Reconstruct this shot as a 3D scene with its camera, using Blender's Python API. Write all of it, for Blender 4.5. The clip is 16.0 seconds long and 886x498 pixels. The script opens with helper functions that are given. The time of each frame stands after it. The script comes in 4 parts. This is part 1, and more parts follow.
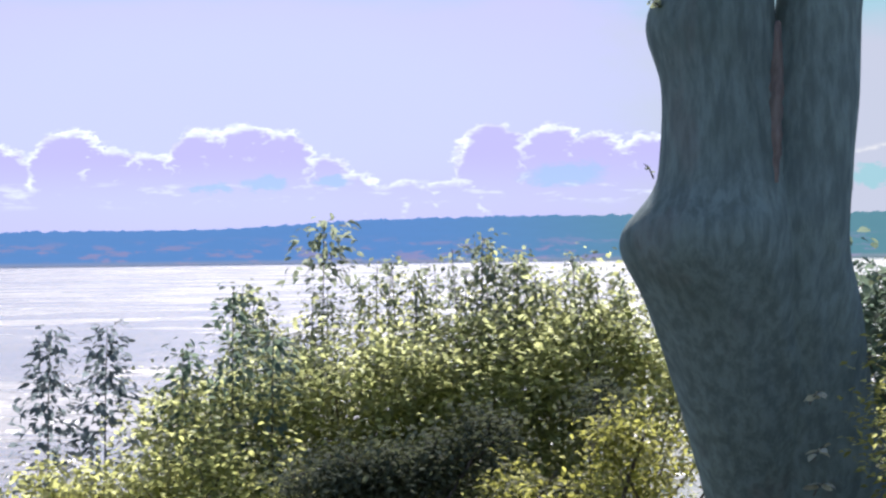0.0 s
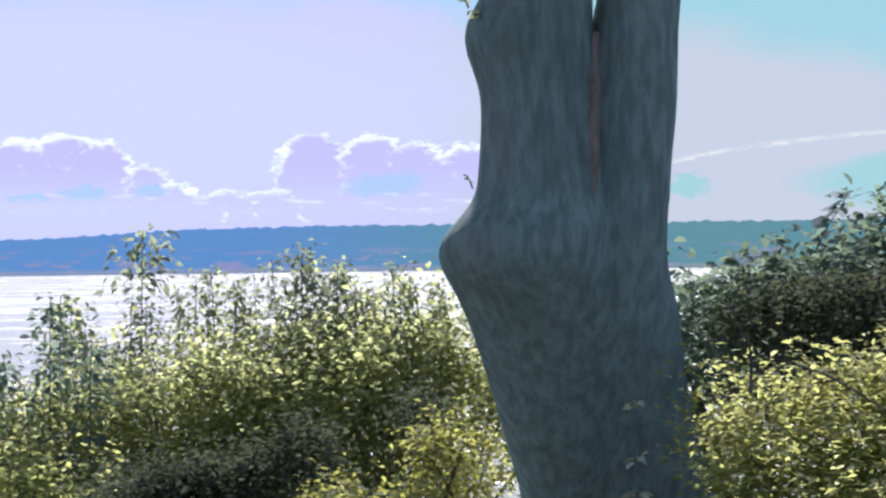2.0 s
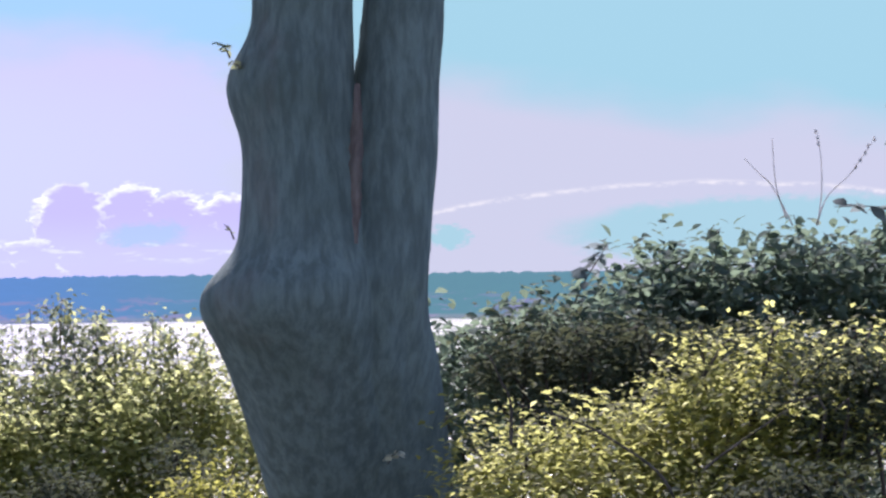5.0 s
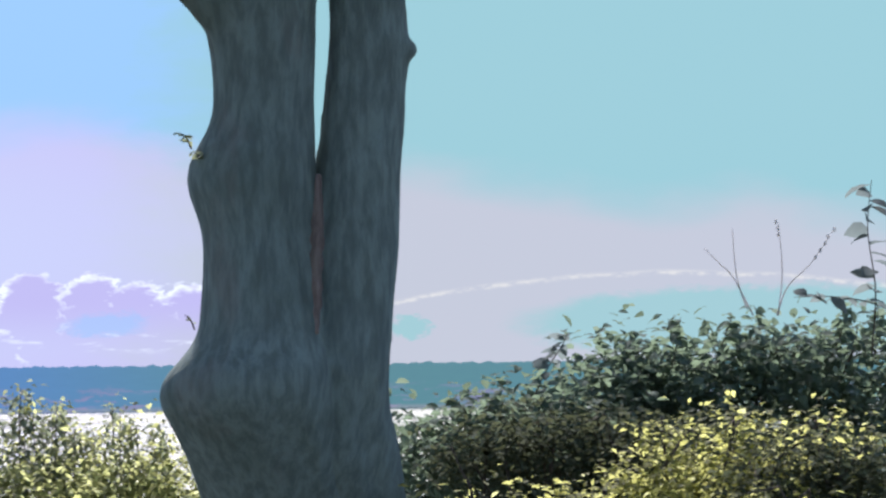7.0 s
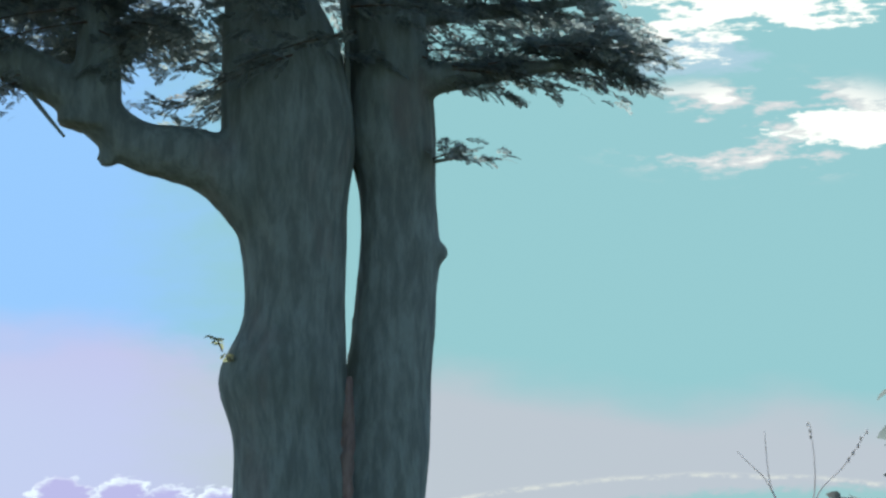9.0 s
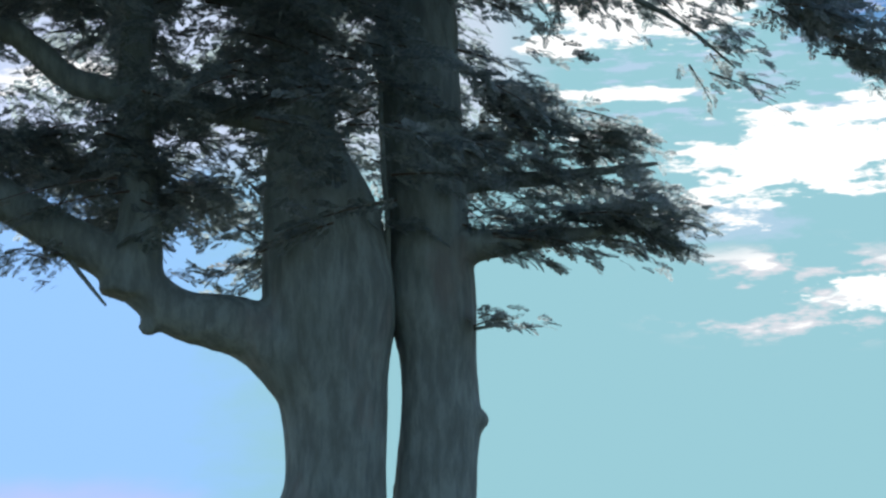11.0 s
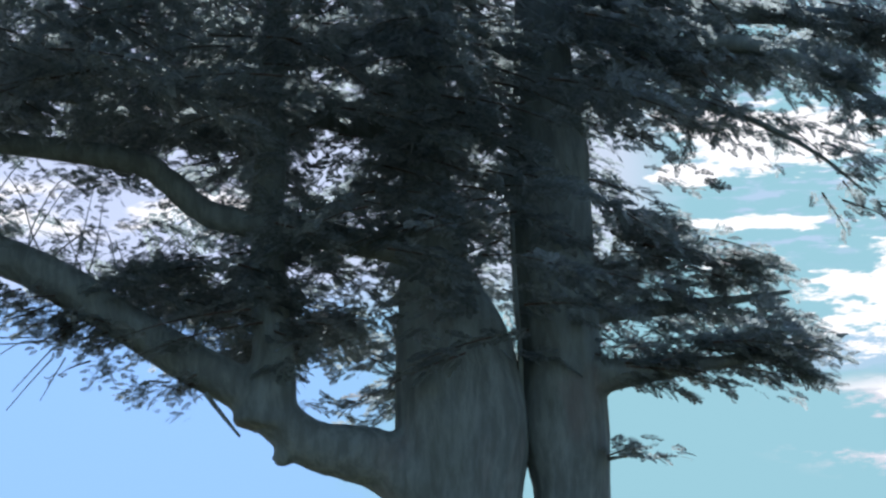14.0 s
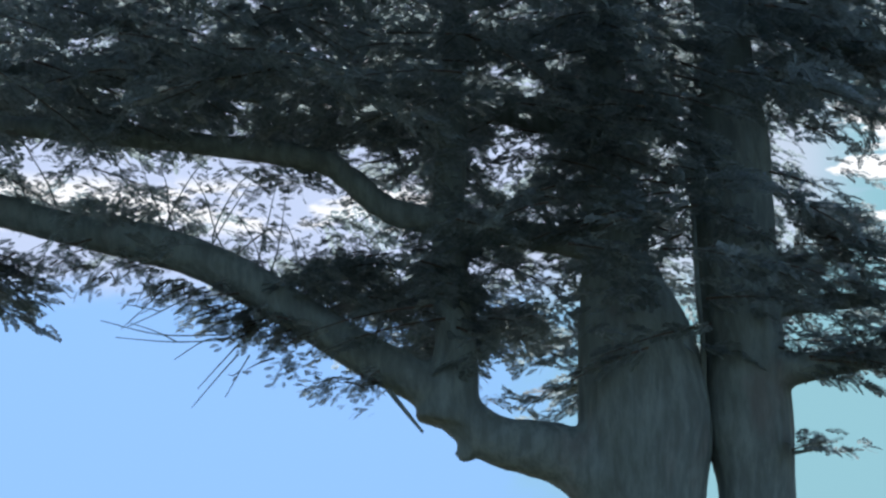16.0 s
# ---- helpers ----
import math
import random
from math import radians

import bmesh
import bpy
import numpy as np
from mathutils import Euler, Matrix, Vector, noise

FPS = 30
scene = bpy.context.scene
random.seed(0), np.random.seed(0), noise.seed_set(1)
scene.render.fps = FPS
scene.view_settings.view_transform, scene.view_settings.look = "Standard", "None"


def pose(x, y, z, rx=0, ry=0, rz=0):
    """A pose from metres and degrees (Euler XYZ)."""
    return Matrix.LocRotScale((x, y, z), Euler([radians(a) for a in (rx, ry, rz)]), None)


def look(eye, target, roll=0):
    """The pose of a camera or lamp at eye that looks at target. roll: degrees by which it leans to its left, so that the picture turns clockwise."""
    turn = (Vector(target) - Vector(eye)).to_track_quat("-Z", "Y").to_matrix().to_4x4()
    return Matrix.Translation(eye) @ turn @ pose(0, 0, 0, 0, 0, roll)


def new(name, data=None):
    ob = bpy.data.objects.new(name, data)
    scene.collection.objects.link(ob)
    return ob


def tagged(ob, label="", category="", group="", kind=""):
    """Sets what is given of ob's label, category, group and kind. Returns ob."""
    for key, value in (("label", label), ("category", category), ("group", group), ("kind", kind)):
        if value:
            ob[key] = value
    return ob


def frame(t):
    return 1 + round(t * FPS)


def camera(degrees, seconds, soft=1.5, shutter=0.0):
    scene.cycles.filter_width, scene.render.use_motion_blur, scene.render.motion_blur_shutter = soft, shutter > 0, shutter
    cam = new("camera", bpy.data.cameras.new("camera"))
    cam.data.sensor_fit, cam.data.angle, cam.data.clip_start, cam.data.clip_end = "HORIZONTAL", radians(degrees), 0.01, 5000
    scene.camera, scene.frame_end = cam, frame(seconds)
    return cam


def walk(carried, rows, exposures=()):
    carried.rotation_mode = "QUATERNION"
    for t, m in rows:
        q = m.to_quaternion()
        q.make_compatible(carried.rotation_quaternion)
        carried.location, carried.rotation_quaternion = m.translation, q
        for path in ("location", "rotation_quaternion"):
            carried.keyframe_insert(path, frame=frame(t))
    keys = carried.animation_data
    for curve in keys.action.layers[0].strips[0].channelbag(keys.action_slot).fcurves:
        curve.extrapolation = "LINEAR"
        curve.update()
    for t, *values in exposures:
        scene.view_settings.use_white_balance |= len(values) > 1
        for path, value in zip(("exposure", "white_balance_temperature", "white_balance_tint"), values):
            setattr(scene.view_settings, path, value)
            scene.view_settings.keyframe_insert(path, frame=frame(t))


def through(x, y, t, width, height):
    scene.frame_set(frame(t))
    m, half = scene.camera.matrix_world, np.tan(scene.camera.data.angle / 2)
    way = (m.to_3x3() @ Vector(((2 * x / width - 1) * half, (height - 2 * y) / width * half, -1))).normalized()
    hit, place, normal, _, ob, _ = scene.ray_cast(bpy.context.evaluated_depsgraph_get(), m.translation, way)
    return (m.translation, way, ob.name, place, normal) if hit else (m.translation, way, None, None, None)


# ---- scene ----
# ---------------------------------------------------------------- camera
EYE = Vector((0, 0, 1.6))
cam = camera(19.35, 16.0, soft=2.5)


def aim(yaw, pitch, roll):
    a, b = radians(yaw), radians(pitch)
    return look(EYE, EYE + Vector((math.sin(a) * math.cos(b), math.cos(a) * math.cos(b), math.sin(b))), roll)


# seconds, yaw to the right, pitch up, lean to the left
TURNS = (
    (0.0, 0.000, 0.000, -0.694),
    (0.5, 1.001, 0.024, -0.699),
    (1.0, 2.011, 0.075, -0.712),
    (1.5, 2.915, 0.128, -0.721),
    (2.0, 3.975, 0.168, -0.723),
    (2.5, 5.094, 0.189, -0.722),
    (3.0, 6.117, 0.242, -0.710),
    (3.5, 7.088, 0.369, -0.682),
    (4.0, 7.974, 0.589, -0.665),
    (4.2, 8.254, 0.689, -0.663),
    (6.3, 10.148, 2.293, -0.741),
    (6.5, 10.170, 2.463, -0.739),
    (7.0, 10.133, 3.204, -0.741),
    (7.5, 10.012, 4.225, -0.751),
    (8.0, 9.852, 5.414, -0.748),
    (8.5, 9.682, 6.593, -0.741),
    (9.0, 9.507, 7.674, -0.743),
    (9.2, 9.416, 8.106, -0.744),
    (11.3, 8.502, 11.876, -0.813),
    (11.5, 8.399, 12.206, -0.806),
    (12.0, 8.151, 12.884, -0.784),
    (12.5, 7.821, 13.496, -0.748),
    (13.0, 7.348, 13.907, -0.696),
    (13.5, 6.632, 14.169, -0.618),
    (14.0, 5.690, 14.271, -0.501),
    (14.5, 4.721, 14.282, -0.356),
    (15.0, 3.721, 14.269, -0.212),
    (15.5, 2.665, 14.233, -0.104),
    (16.0, 1.574, 14.185, -0.052),
)
walk(cam, [(t, aim(y, p, r)) for t, y, p, r in TURNS],
     exposures=((0, 0.96, 5900, 19), (2.2, 0.97, 5880, 16), (3.5, 0.99, 5900, 28), (4.2, 0.99, 5900, 28), (6.5, 0.93, 5980, 23), (8.0, 0.75, 6150, 5), (9.2, 0.78, 6120, 6), (11.5, 0.83, 5980, 14), (14.0, 0.86, 5900, 17), (15.3, 0.85, 5880, 16), (16.0, 0.77, 5860, 14)))

# ---------------------------------------------------------------- light
SUN_AZ, SUN_EL = 4.0, 42.0
world = bpy.data.worlds.new("sky")
scene.world = world
world.use_nodes = True
wn = world.node_tree.nodes
sky = wn.new("ShaderNodeTexSky")
sky.sky_type, sky.sun_disc = "NISHITA", False
sky.sun_elevation, sky.sun_rotation = radians(SUN_EL), radians(SUN_AZ)
wn["Background"].inputs["Strength"].default_value = 0.13
world.node_tree.links.new(sky.outputs[0], wn["Background"].inputs["Color"])

lamp = bpy.data.lights.new("sun", "SUN")
lamp.energy, lamp.angle, lamp.color = 5.0, radians(0.55), (1.0, 0.95, 0.86)
sun = new("sun", lamp)
a, b = radians(SUN_AZ), radians(SUN_EL)
sun.matrix_world = look(Vector((math.sin(a) * math.cos(b), math.cos(a) * math.cos(b), math.sin(b))) * 60, (0, 0, 0))


# ---------------------------------------------------------------- materials
class Nodes:
    """Short hand for building a node tree."""

    def __init__(self, name):
        self.mat = bpy.data.materials.new(name)
        self.mat.use_nodes = True
        self.tree = self.mat.node_tree
        self.tree.nodes.clear()
        self.out = self.add("ShaderNodeOutputMaterial")

    def add(self, kind, **settings):
        node = self.tree.nodes.new(kind)
        for key, value in settings.items():
            setattr(node, key, value)
        return node

    def put(self, value, socket):
        if isinstance(value, bpy.types.NodeSocket):
            self.tree.links.new(value, socket)
        else:
            socket.default_value = value

    def math(self, op, a, b=0.0, c=0.0, clamp=False):
        node = self.add("ShaderNodeMath", operation=op, use_clamp=clamp)
        for i, v in enumerate((a, b, c)):
            self.put(v, node.inputs[i])
        return node.outputs[0]

    def mix(self, fac, a, b, blend="MIX"):
        node = self.add("ShaderNodeMix", data_type="RGBA", blend_type=blend)
        self.put(fac, node.inputs[0])
        for v, i in ((a, 6), (b, 7)):
            self.put((*v, 1) if isinstance(v, tuple) and len(v) == 3 else v, node.inputs[i])
        return node.outputs[2]

    def ramp(self, fac, *stops):
        node = self.add("ShaderNodeValToRGB")
        r = node.color_ramp
        while len(r.elements) < len(stops):
            r.elements.new(0.5)
        for e, (p, c) in zip(r.elements, stops):
            e.position, e.color = p, (*c, 1)
        self.put(fac, node.inputs[0])
        return node.outputs[0]

    def step(self, v, lo, hi):
        node = self.add("ShaderNodeMapRange", interpolation_type="SMOOTHSTEP")
        self.put(v, node.inputs[0])
        self.put(lo, node.inputs[1])
        self.put(hi, node.inputs[2])
        return node.outputs[0]

    def coords(self, scale=(1, 1, 1), which="Object"):
        c = self.add("ShaderNodeTexCoord")
        m = self.add("ShaderNodeMapping")
        m.inputs["Scale"].default_value = scale
        self.put(c.outputs[which], m.inputs[0])
        return m.outputs[0]

    def noise(self, vector, scale, detail=4.0, rough=0.55):
        n = self.add("ShaderNodeTexNoise")
        self.put(vector, n.inputs["Vector"])
        self.put(scale, n.inputs["Scale"])
        n.inputs["Detail"].default_value, n.inputs["Roughness"].default_value = detail, rough
        return n.outputs["Fac"]

    def bump(self, height, strength, distance):
        n = self.add("ShaderNodeBump")
        n.inputs["Strength"].default_value, n.inputs["Distance"].default_value = strength, distance
        self.put(height, n.inputs["Height"])
        return n.outputs[0]

    def principled(self, color, rough, normal=None, **more):
        n = self.add("ShaderNodeBsdfPrincipled")
        self.put((*color, 1) if isinstance(color, tuple) else color, n.inputs["Base Color"])
        self.put(rough, n.inputs["Roughness"])
        if normal is not None:
            self.put(normal, n.inputs["Normal"])
        for key, value in more.items():
            n.inputs[key.replace("_", " ")].default_value = value
        return n.outputs[0]

    def finish(self, shader):
        self.put(shader, self.out.inputs[0])
        return self.mat


def bark_material(name, dark, light):
    m = Nodes(name)
    wander = m.noise(m.coords((3, 3, 1.5)), 1.0, 3)
    bent = m.add("ShaderNodeVectorMath", operation="MULTIPLY_ADD")
    side = m.add("ShaderNodeCombineXYZ")
    m.put(wander, side.inputs[0])
    m.put(wander, side.inputs[1])
    m.put(side.outputs[0], bent.inputs[0])
    bent.inputs[1].default_value = (0.9, 0.9, 0)
    m.put(m.coords((8, 8, 1.9)), bent.inputs[2])
    furrow = m.noise(bent.outputs[0], 2.0, 5, 0.6)
    fine = m.noise(m.coords((26, 26, 11)), 2.5, 5, 0.6)
    patch = m.noise(m.coords(), 1.7, 3)
    c = m.mix(m.step(furrow, 0.34, 0.66), dark, light)
    c = m.mix(m.math("MULTIPLY", m.step(fine, 0.45, 0.7), 0.25), c, dark)
    c = m.mix(m.math("MULTIPLY", m.step(patch, 0.5, 0.7), 0.3), c, (0.085, 0.11, 0.09))
    worn = m.noise(m.coords((1.6, 1.6, 0.7)), 1.6, 4)
    c = m.mix(m.math("MULTIPLY", m.step(worn, 0.58, 0.72), 0.3), c, (0.19, 0.155, 0.145))
    h = m.math("ADD", m.math("MULTIPLY", furrow, 1.0), m.math("MULTIPLY", fine, 0.3))
    return m.finish(m.principled(c, 0.95, m.bump(h, 0.55, 0.035), Specular_IOR_Level=0.15))


def leaf_material(name, low, high, through, share, gloss=0.45, sheen=0.22):
    """Leaves: each one takes a tone of its own; part of the light comes through."""
    m = Nodes(name)
    geo = m.add("ShaderNodeNewGeometry")
    own = geo.outputs["Random Per Island"]
    grey = tuple(0.55 * v + 0.45 * max(high) for v in high)
    tone = m.ramp(own, (0.0, tuple(v * 0.8 for v in low)), (0.3, low), (0.8, high), (1.0, grey))
    blotch = m.noise(m.coords(), 2.2, 3)
    tone = m.mix(m.step(blotch, 0.3, 0.75), tone, tuple(0.5 * (a + b) * 0.75 for a, b in zip(low, high)))
    vein = m.noise(m.coords(), 60, 2)
    front = m.principled(tone, gloss, m.bump(vein, 0.25, 0.01), Specular_IOR_Level=sheen)
    back = m.add("ShaderNodeBsdfTranslucent")
    m.put(m.ramp(own, (0.0, tuple(v * 0.75 for v in through)), (0.45, tuple(v * 1.12 for v in through)), (0.85, tuple(v * 1.4 for v in through)), (1.0, tuple(1.3 * (0.7 * v + 0.3 * max(through)) for v in through))), back.inputs[0])
    both = m.add("ShaderNodeMixShader")
    both.inputs[0].default_value = share
    m.put(front, both.inputs[1])
    m.put(back.outputs[0], both.inputs[2])
    return m.finish(both.outputs[0])


BARK = bark_material("conifer bark", (0.122, 0.152, 0.147), (0.198, 0.248, 0.24))
TWIG = bark_material("twig bark", (0.05, 0.04, 0.032), (0.13, 0.105, 0.085))
REDWOOD = bark_material("bare reddish wood", (0.12, 0.09, 0.085), (0.23, 0.18, 0.165))
NEEDLE = leaf_material("conifer sprays", (0.076, 0.11, 0.113), (0.144, 0.18, 0.185), (0.33, 0.4, 0.4), 0.5, 0.7, 0.14)
LEAF = leaf_material("shrub leaves", (0.095, 0.12, 0.045), (0.17, 0.19, 0.075), (0.43, 0.44, 0.18), 0.74, 0.7)
YELLOW = leaf_material("sunlit yellow green leaves", (0.1, 0.12, 0.03), (0.2, 0.2, 0.06), (0.47, 0.47, 0.16), 0.66, 0.65, 0.18)
OLIVE = leaf_material("olive shrub leaves", (0.085, 0.1, 0.025), (0.16, 0.165, 0.05), (0.36, 0.35, 0.08), 0.6, 0.65, 0.18)
PALE = leaf_material("grey green leaves", (0.085, 0.115, 0.075), (0.16, 0.19, 0.13), (0.27, 0.3, 0.18), 0.5, 0.65)
GLOSSY = leaf_material("evergreen leaves", (0.085, 0.125, 0.1), (0.145, 0.18, 0.145), (0.19, 0.25, 0.16), 0.42, 0.85, 0.08)
# dry leaves on the bark, with sunlight put into their pale colour
SUNLIT_DRYLEAF = leaf_material("dry leaves paled for sunlight", (0.62, 0.6, 0.45), (0.8, 0.77, 0.6), (0.6, 0.56, 0.4), 0.3, 0.8)
STRAW = leaf_material("dry pale stalks", (0.55, 0.54, 0.55), (0.7, 0.69, 0.68), (0.62, 0.6, 0.6), 0.45, 0.8, 0.1)
GREYLEAF = leaf_material("dull grey broad leaves", (0.085, 0.108, 0.11), (0.15, 0.175, 0.175), (0.22, 0.26, 0.25), 0.42, 0.8, 0.08)
# the shade inside the shrubs is put into this dark leaf colour
SHADELEAF = leaf_material("broad leaves darkened for shade", (0.07, 0.08, 0.052), (0.115, 0.128, 0.08), (0.13, 0.145, 0.075), 0.25, 0.9, 0.03)


def ground_material():
    """Mown summer grass where the viewer stands, dark litter and soil under the shrubs."""
    m = Nodes("grass and soil")
    p = m.coords()
    n = m.noise(p, 1.3, 6)
    xyz = m.add("ShaderNodeSeparateXYZ")
    m.put(p, xyz.inputs[0])
    soil = m.mix(m.step(n, 0.35, 0.65), (0.035, 0.028, 0.02), (0.07, 0.075, 0.03))
    grass = m.mix(m.noise(p, 6, 5), (0.035, 0.045, 0.018), (0.06, 0.07, 0.03))
    grass = m.mix(m.step(m.noise(p, 0.4, 3), 0.45, 0.65), grass, (0.07, 0.066, 0.036))
    edge = m.step(m.math("ADD", xyz.outputs[1], m.math("MULTIPLY", n, 2.0)), 8.5, 11.0)
    return m.finish(m.principled(m.mix(edge, grass, soil), 0.95, m.bump(m.noise(p, 9, 5), 0.8, 0.1)))


def water_material():
    """Wind-ruffled water: every spot has a wave slope of its own, steeper where gusts run over it."""
    m = Nodes("open water")

    def slopes(scale, size):
        n = m.add("ShaderNodeTexNoise")
        m.put(m.coords(scale), n.inputs["Vector"])
        n.inputs["Scale"].default_value, n.inputs["Detail"].default_value, n.inputs["Roughness"].default_value = size, 3.0, 0.6
        v = m.add("ShaderNodeVectorMath", operation="SUBTRACT")
        m.put(n.outputs["Color"], v.inputs[0])
        v.inputs[1].default_value = (0.5, 0.5, 0.5)
        return v.outputs[0]

    def scaled(v, k):
        n = m.add("ShaderNodeVectorMath", operation="SCALE")
        m.put(v, n.inputs[0])
        m.put(k, n.inputs["Scale"])
        return n.outputs[0]

    gust = m.noise(m.coords((0.012, 0.022, 1)), 1.5, 6, 0.68)
    blown = m.step(gust, 0.42, 0.58)
    crests = m.step(m.noise(m.coords((0.2, 0.022, 1)), 1.0, 4, 0.6), 0.46, 0.62)
    waves = scaled(slopes((0.5, 0.7, 1), 1.0), m.math("ADD", 0.6, m.math("MULTIPLY", crests, 0.9)))
    ripples = scaled(slopes((1.6, 1.9, 1), 1.3), m.math("ADD", 0.38, m.math("MULTIPLY", m.math("MULTIPLY", blown, m.math("ADD", 0.3, crests)), 1.4)))
    total = m.add("ShaderNodeVectorMath", operation="ADD")
    m.put(waves, total.inputs[0])
    m.put(ripples, total.inputs[1])
    tilt = m.add("ShaderNodeVectorMath", operation="MULTIPLY_ADD")
    m.put(total.outputs[0], tilt.inputs[0])
    tilt.inputs[1].default_value, tilt.inputs[2].default_value = (1, 1, 0), (0, 0, 1)
    unit = m.add("ShaderNodeVectorMath", operation="NORMALIZE")
    m.put(tilt.outputs[0], unit.inputs[0])
    rough = m.math("ADD", 0.2, m.math("MULTIPLY", blown, 0.1))
    return m.finish(m.principled((0.2, 0.165, 0.11), rough, unit.outputs[0], IOR=1.33))


AIR = 0.56  # brightness of the hazy air and sky near the horizon


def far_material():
    """Wooded far shore; a painted glow stands for three kilometres of bright hazy air."""
    m = Nodes("far woods with glowing haze")
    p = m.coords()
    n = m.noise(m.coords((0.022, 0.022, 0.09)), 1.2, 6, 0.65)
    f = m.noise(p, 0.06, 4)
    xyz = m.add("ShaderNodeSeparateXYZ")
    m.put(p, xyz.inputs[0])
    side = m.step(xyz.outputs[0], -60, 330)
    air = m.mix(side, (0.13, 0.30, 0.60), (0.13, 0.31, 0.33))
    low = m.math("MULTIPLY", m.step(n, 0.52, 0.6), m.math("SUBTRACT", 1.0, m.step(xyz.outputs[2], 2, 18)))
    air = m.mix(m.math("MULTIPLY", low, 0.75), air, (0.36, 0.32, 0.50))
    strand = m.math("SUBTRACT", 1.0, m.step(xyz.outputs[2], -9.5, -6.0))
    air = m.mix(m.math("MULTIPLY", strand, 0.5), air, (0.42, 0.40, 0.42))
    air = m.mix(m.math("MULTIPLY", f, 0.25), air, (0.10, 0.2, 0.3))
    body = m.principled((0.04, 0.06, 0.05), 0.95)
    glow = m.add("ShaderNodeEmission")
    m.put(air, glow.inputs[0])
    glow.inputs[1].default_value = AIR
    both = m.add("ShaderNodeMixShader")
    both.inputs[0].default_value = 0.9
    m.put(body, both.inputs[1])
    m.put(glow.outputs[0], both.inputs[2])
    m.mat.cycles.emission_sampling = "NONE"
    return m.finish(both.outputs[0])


SKY_R = 4300.0


def sky_material():
    """Hazy summer sky: pale at the horizon, rimmed cumulus low down, streaky bright cloud higher up."""
    m = Nodes("cloudy sky")
    p = m.coords()
    xyz = m.add("ShaderNodeSeparateXYZ")
    m.put(p, xyz.inputs[0])
    az = m.math("DEGREES", m.math("ARCTAN2", xyz.outputs[0], xyz.outputs[1]))
    el = m.math("MULTIPLY", m.math("SUBTRACT", xyz.outputs[2], 1.6), 57.3 / SKY_R)
    flat = m.add("ShaderNodeCombineXYZ")
    m.put(az, flat.inputs[0])
    m.put(m.math("MULTIPLY", el, 2.2), flat.inputs[1])
    v = flat.outputs[0]
    n1 = m.noise(v, 0.16, 4)
    n2 = m.noise(v, 0.7, 6, 0.6)
    high = m.math("ADD", el, m.math("MULTIPLY", m.math("SUBTRACT", n1, 0.5), 2.2))
    left = m.math("SUBTRACT", 1.0, m.step(m.math("ADD", az, m.math("MULTIPLY", n2, 3.0)), 3.0, 8.0))
    base = m.mix(left, (0.35, 0.62, 0.64), (0.36, 0.62, 1.0))
    low = m.mix(left, (0.57, 0.60, 0.645), (0.60, 0.58, 0.85))
    high = m.math("ADD", high, m.math("SUBTRACT", 0.7, m.math("MULTIPLY", left, 1.0)))
    high = m.math("ADD", high, m.math("MULTIPLY", m.math("MAXIMUM", m.math("SUBTRACT", az, 10.0), 0.0), 0.13))
    lift = m.math("SUBTRACT", m.math("MULTIPLY", n2, 1.2), m.step(az, 8.0, 10.0))
    hazy = m.math("MULTIPLY", m.step(m.math("ADD", el, lift), 13.5, 14.7), 0.75)
    hazy = m.math("MULTIPLY", hazy, m.math("SUBTRACT", 1.0, m.step(az, 9.5, 11.5)))
    base = m.mix(hazy, base, (0.76, 0.78, 0.86))
    c = m.mix(m.step(high, 4.9, 6.3), low, base)
    fray = m.noise(v, 3.2, 5, 0.65)
    curl = m.noise(v, 1.5, 4, 0.6)
    # bearings and heights bent a little, so that round heads come out lumpy
    baz = m.math("ADD", az, m.math("ADD", m.math("MULTIPLY", m.math("SUBTRACT", curl, 0.5), 1.0), m.math("MULTIPLY", m.math("SUBTRACT", fray, 0.5), 0.5)))
    bel = m.math("ADD", el, m.math("ADD", m.math("MULTIPLY", m.math("SUBTRACT", n2, 0.5), 0.5), m.math("MULTIPLY", m.math("SUBTRACT", fray, 0.5), 0.36)))

    def spot(a, b, wide, high, x=az, y=el):
        """Distance outside an ellipse of the sky, 0 on its edge, -1 at its middle."""
        p = m.math("POWER", m.math("DIVIDE", m.math("SUBTRACT", x, a), wide), 2.0)
        q = m.math("POWER", m.math("DIVIDE", m.math("SUBTRACT", y, b), high), 2.0)
        return m.math("SUBTRACT", m.math("SQRT", m.math("ADD", p, q)), 1.0)

    def inside(d, soft=0.25):
        return m.math("SUBTRACT", 1.0, m.step(d, -soft, soft))

    # a bright veil of thin cloud standing behind the heads
    veil = inside(spot(-4.5, 3.6, 9.5, 2.6, az, m.math("ADD", el, n1)), 0.6)
    c = m.mix(m.math("MULTIPLY", veil, 0.21), c, (0.68, 0.95, 1.0))
    # cumulus heads: bearing, height, radius in degrees
    heads = ((-9.7, 1.7, 0.7), (-8.1, 1.75, 0.95), (-7.2, 1.5, 0.74), (-6.4, 1.5, 0.74), (-5.3, 1.9, 0.75), (-4.3, 1.85, 0.92), (-3.5, 1.95, 0.68), (-2.5, 1.6, 0.5), (-1.9, 1.25, 0.5),
             (-0.9, 0.65, 0.85), (0.1, 0.6, 0.9), (1.12, 1.95, 0.8), (2.4, 2.05, 0.7), (3.4, 1.7, 0.78), (4.6, 1.6, 0.88), (5.7, 1.5, 0.9))
    off, arcs = None, None
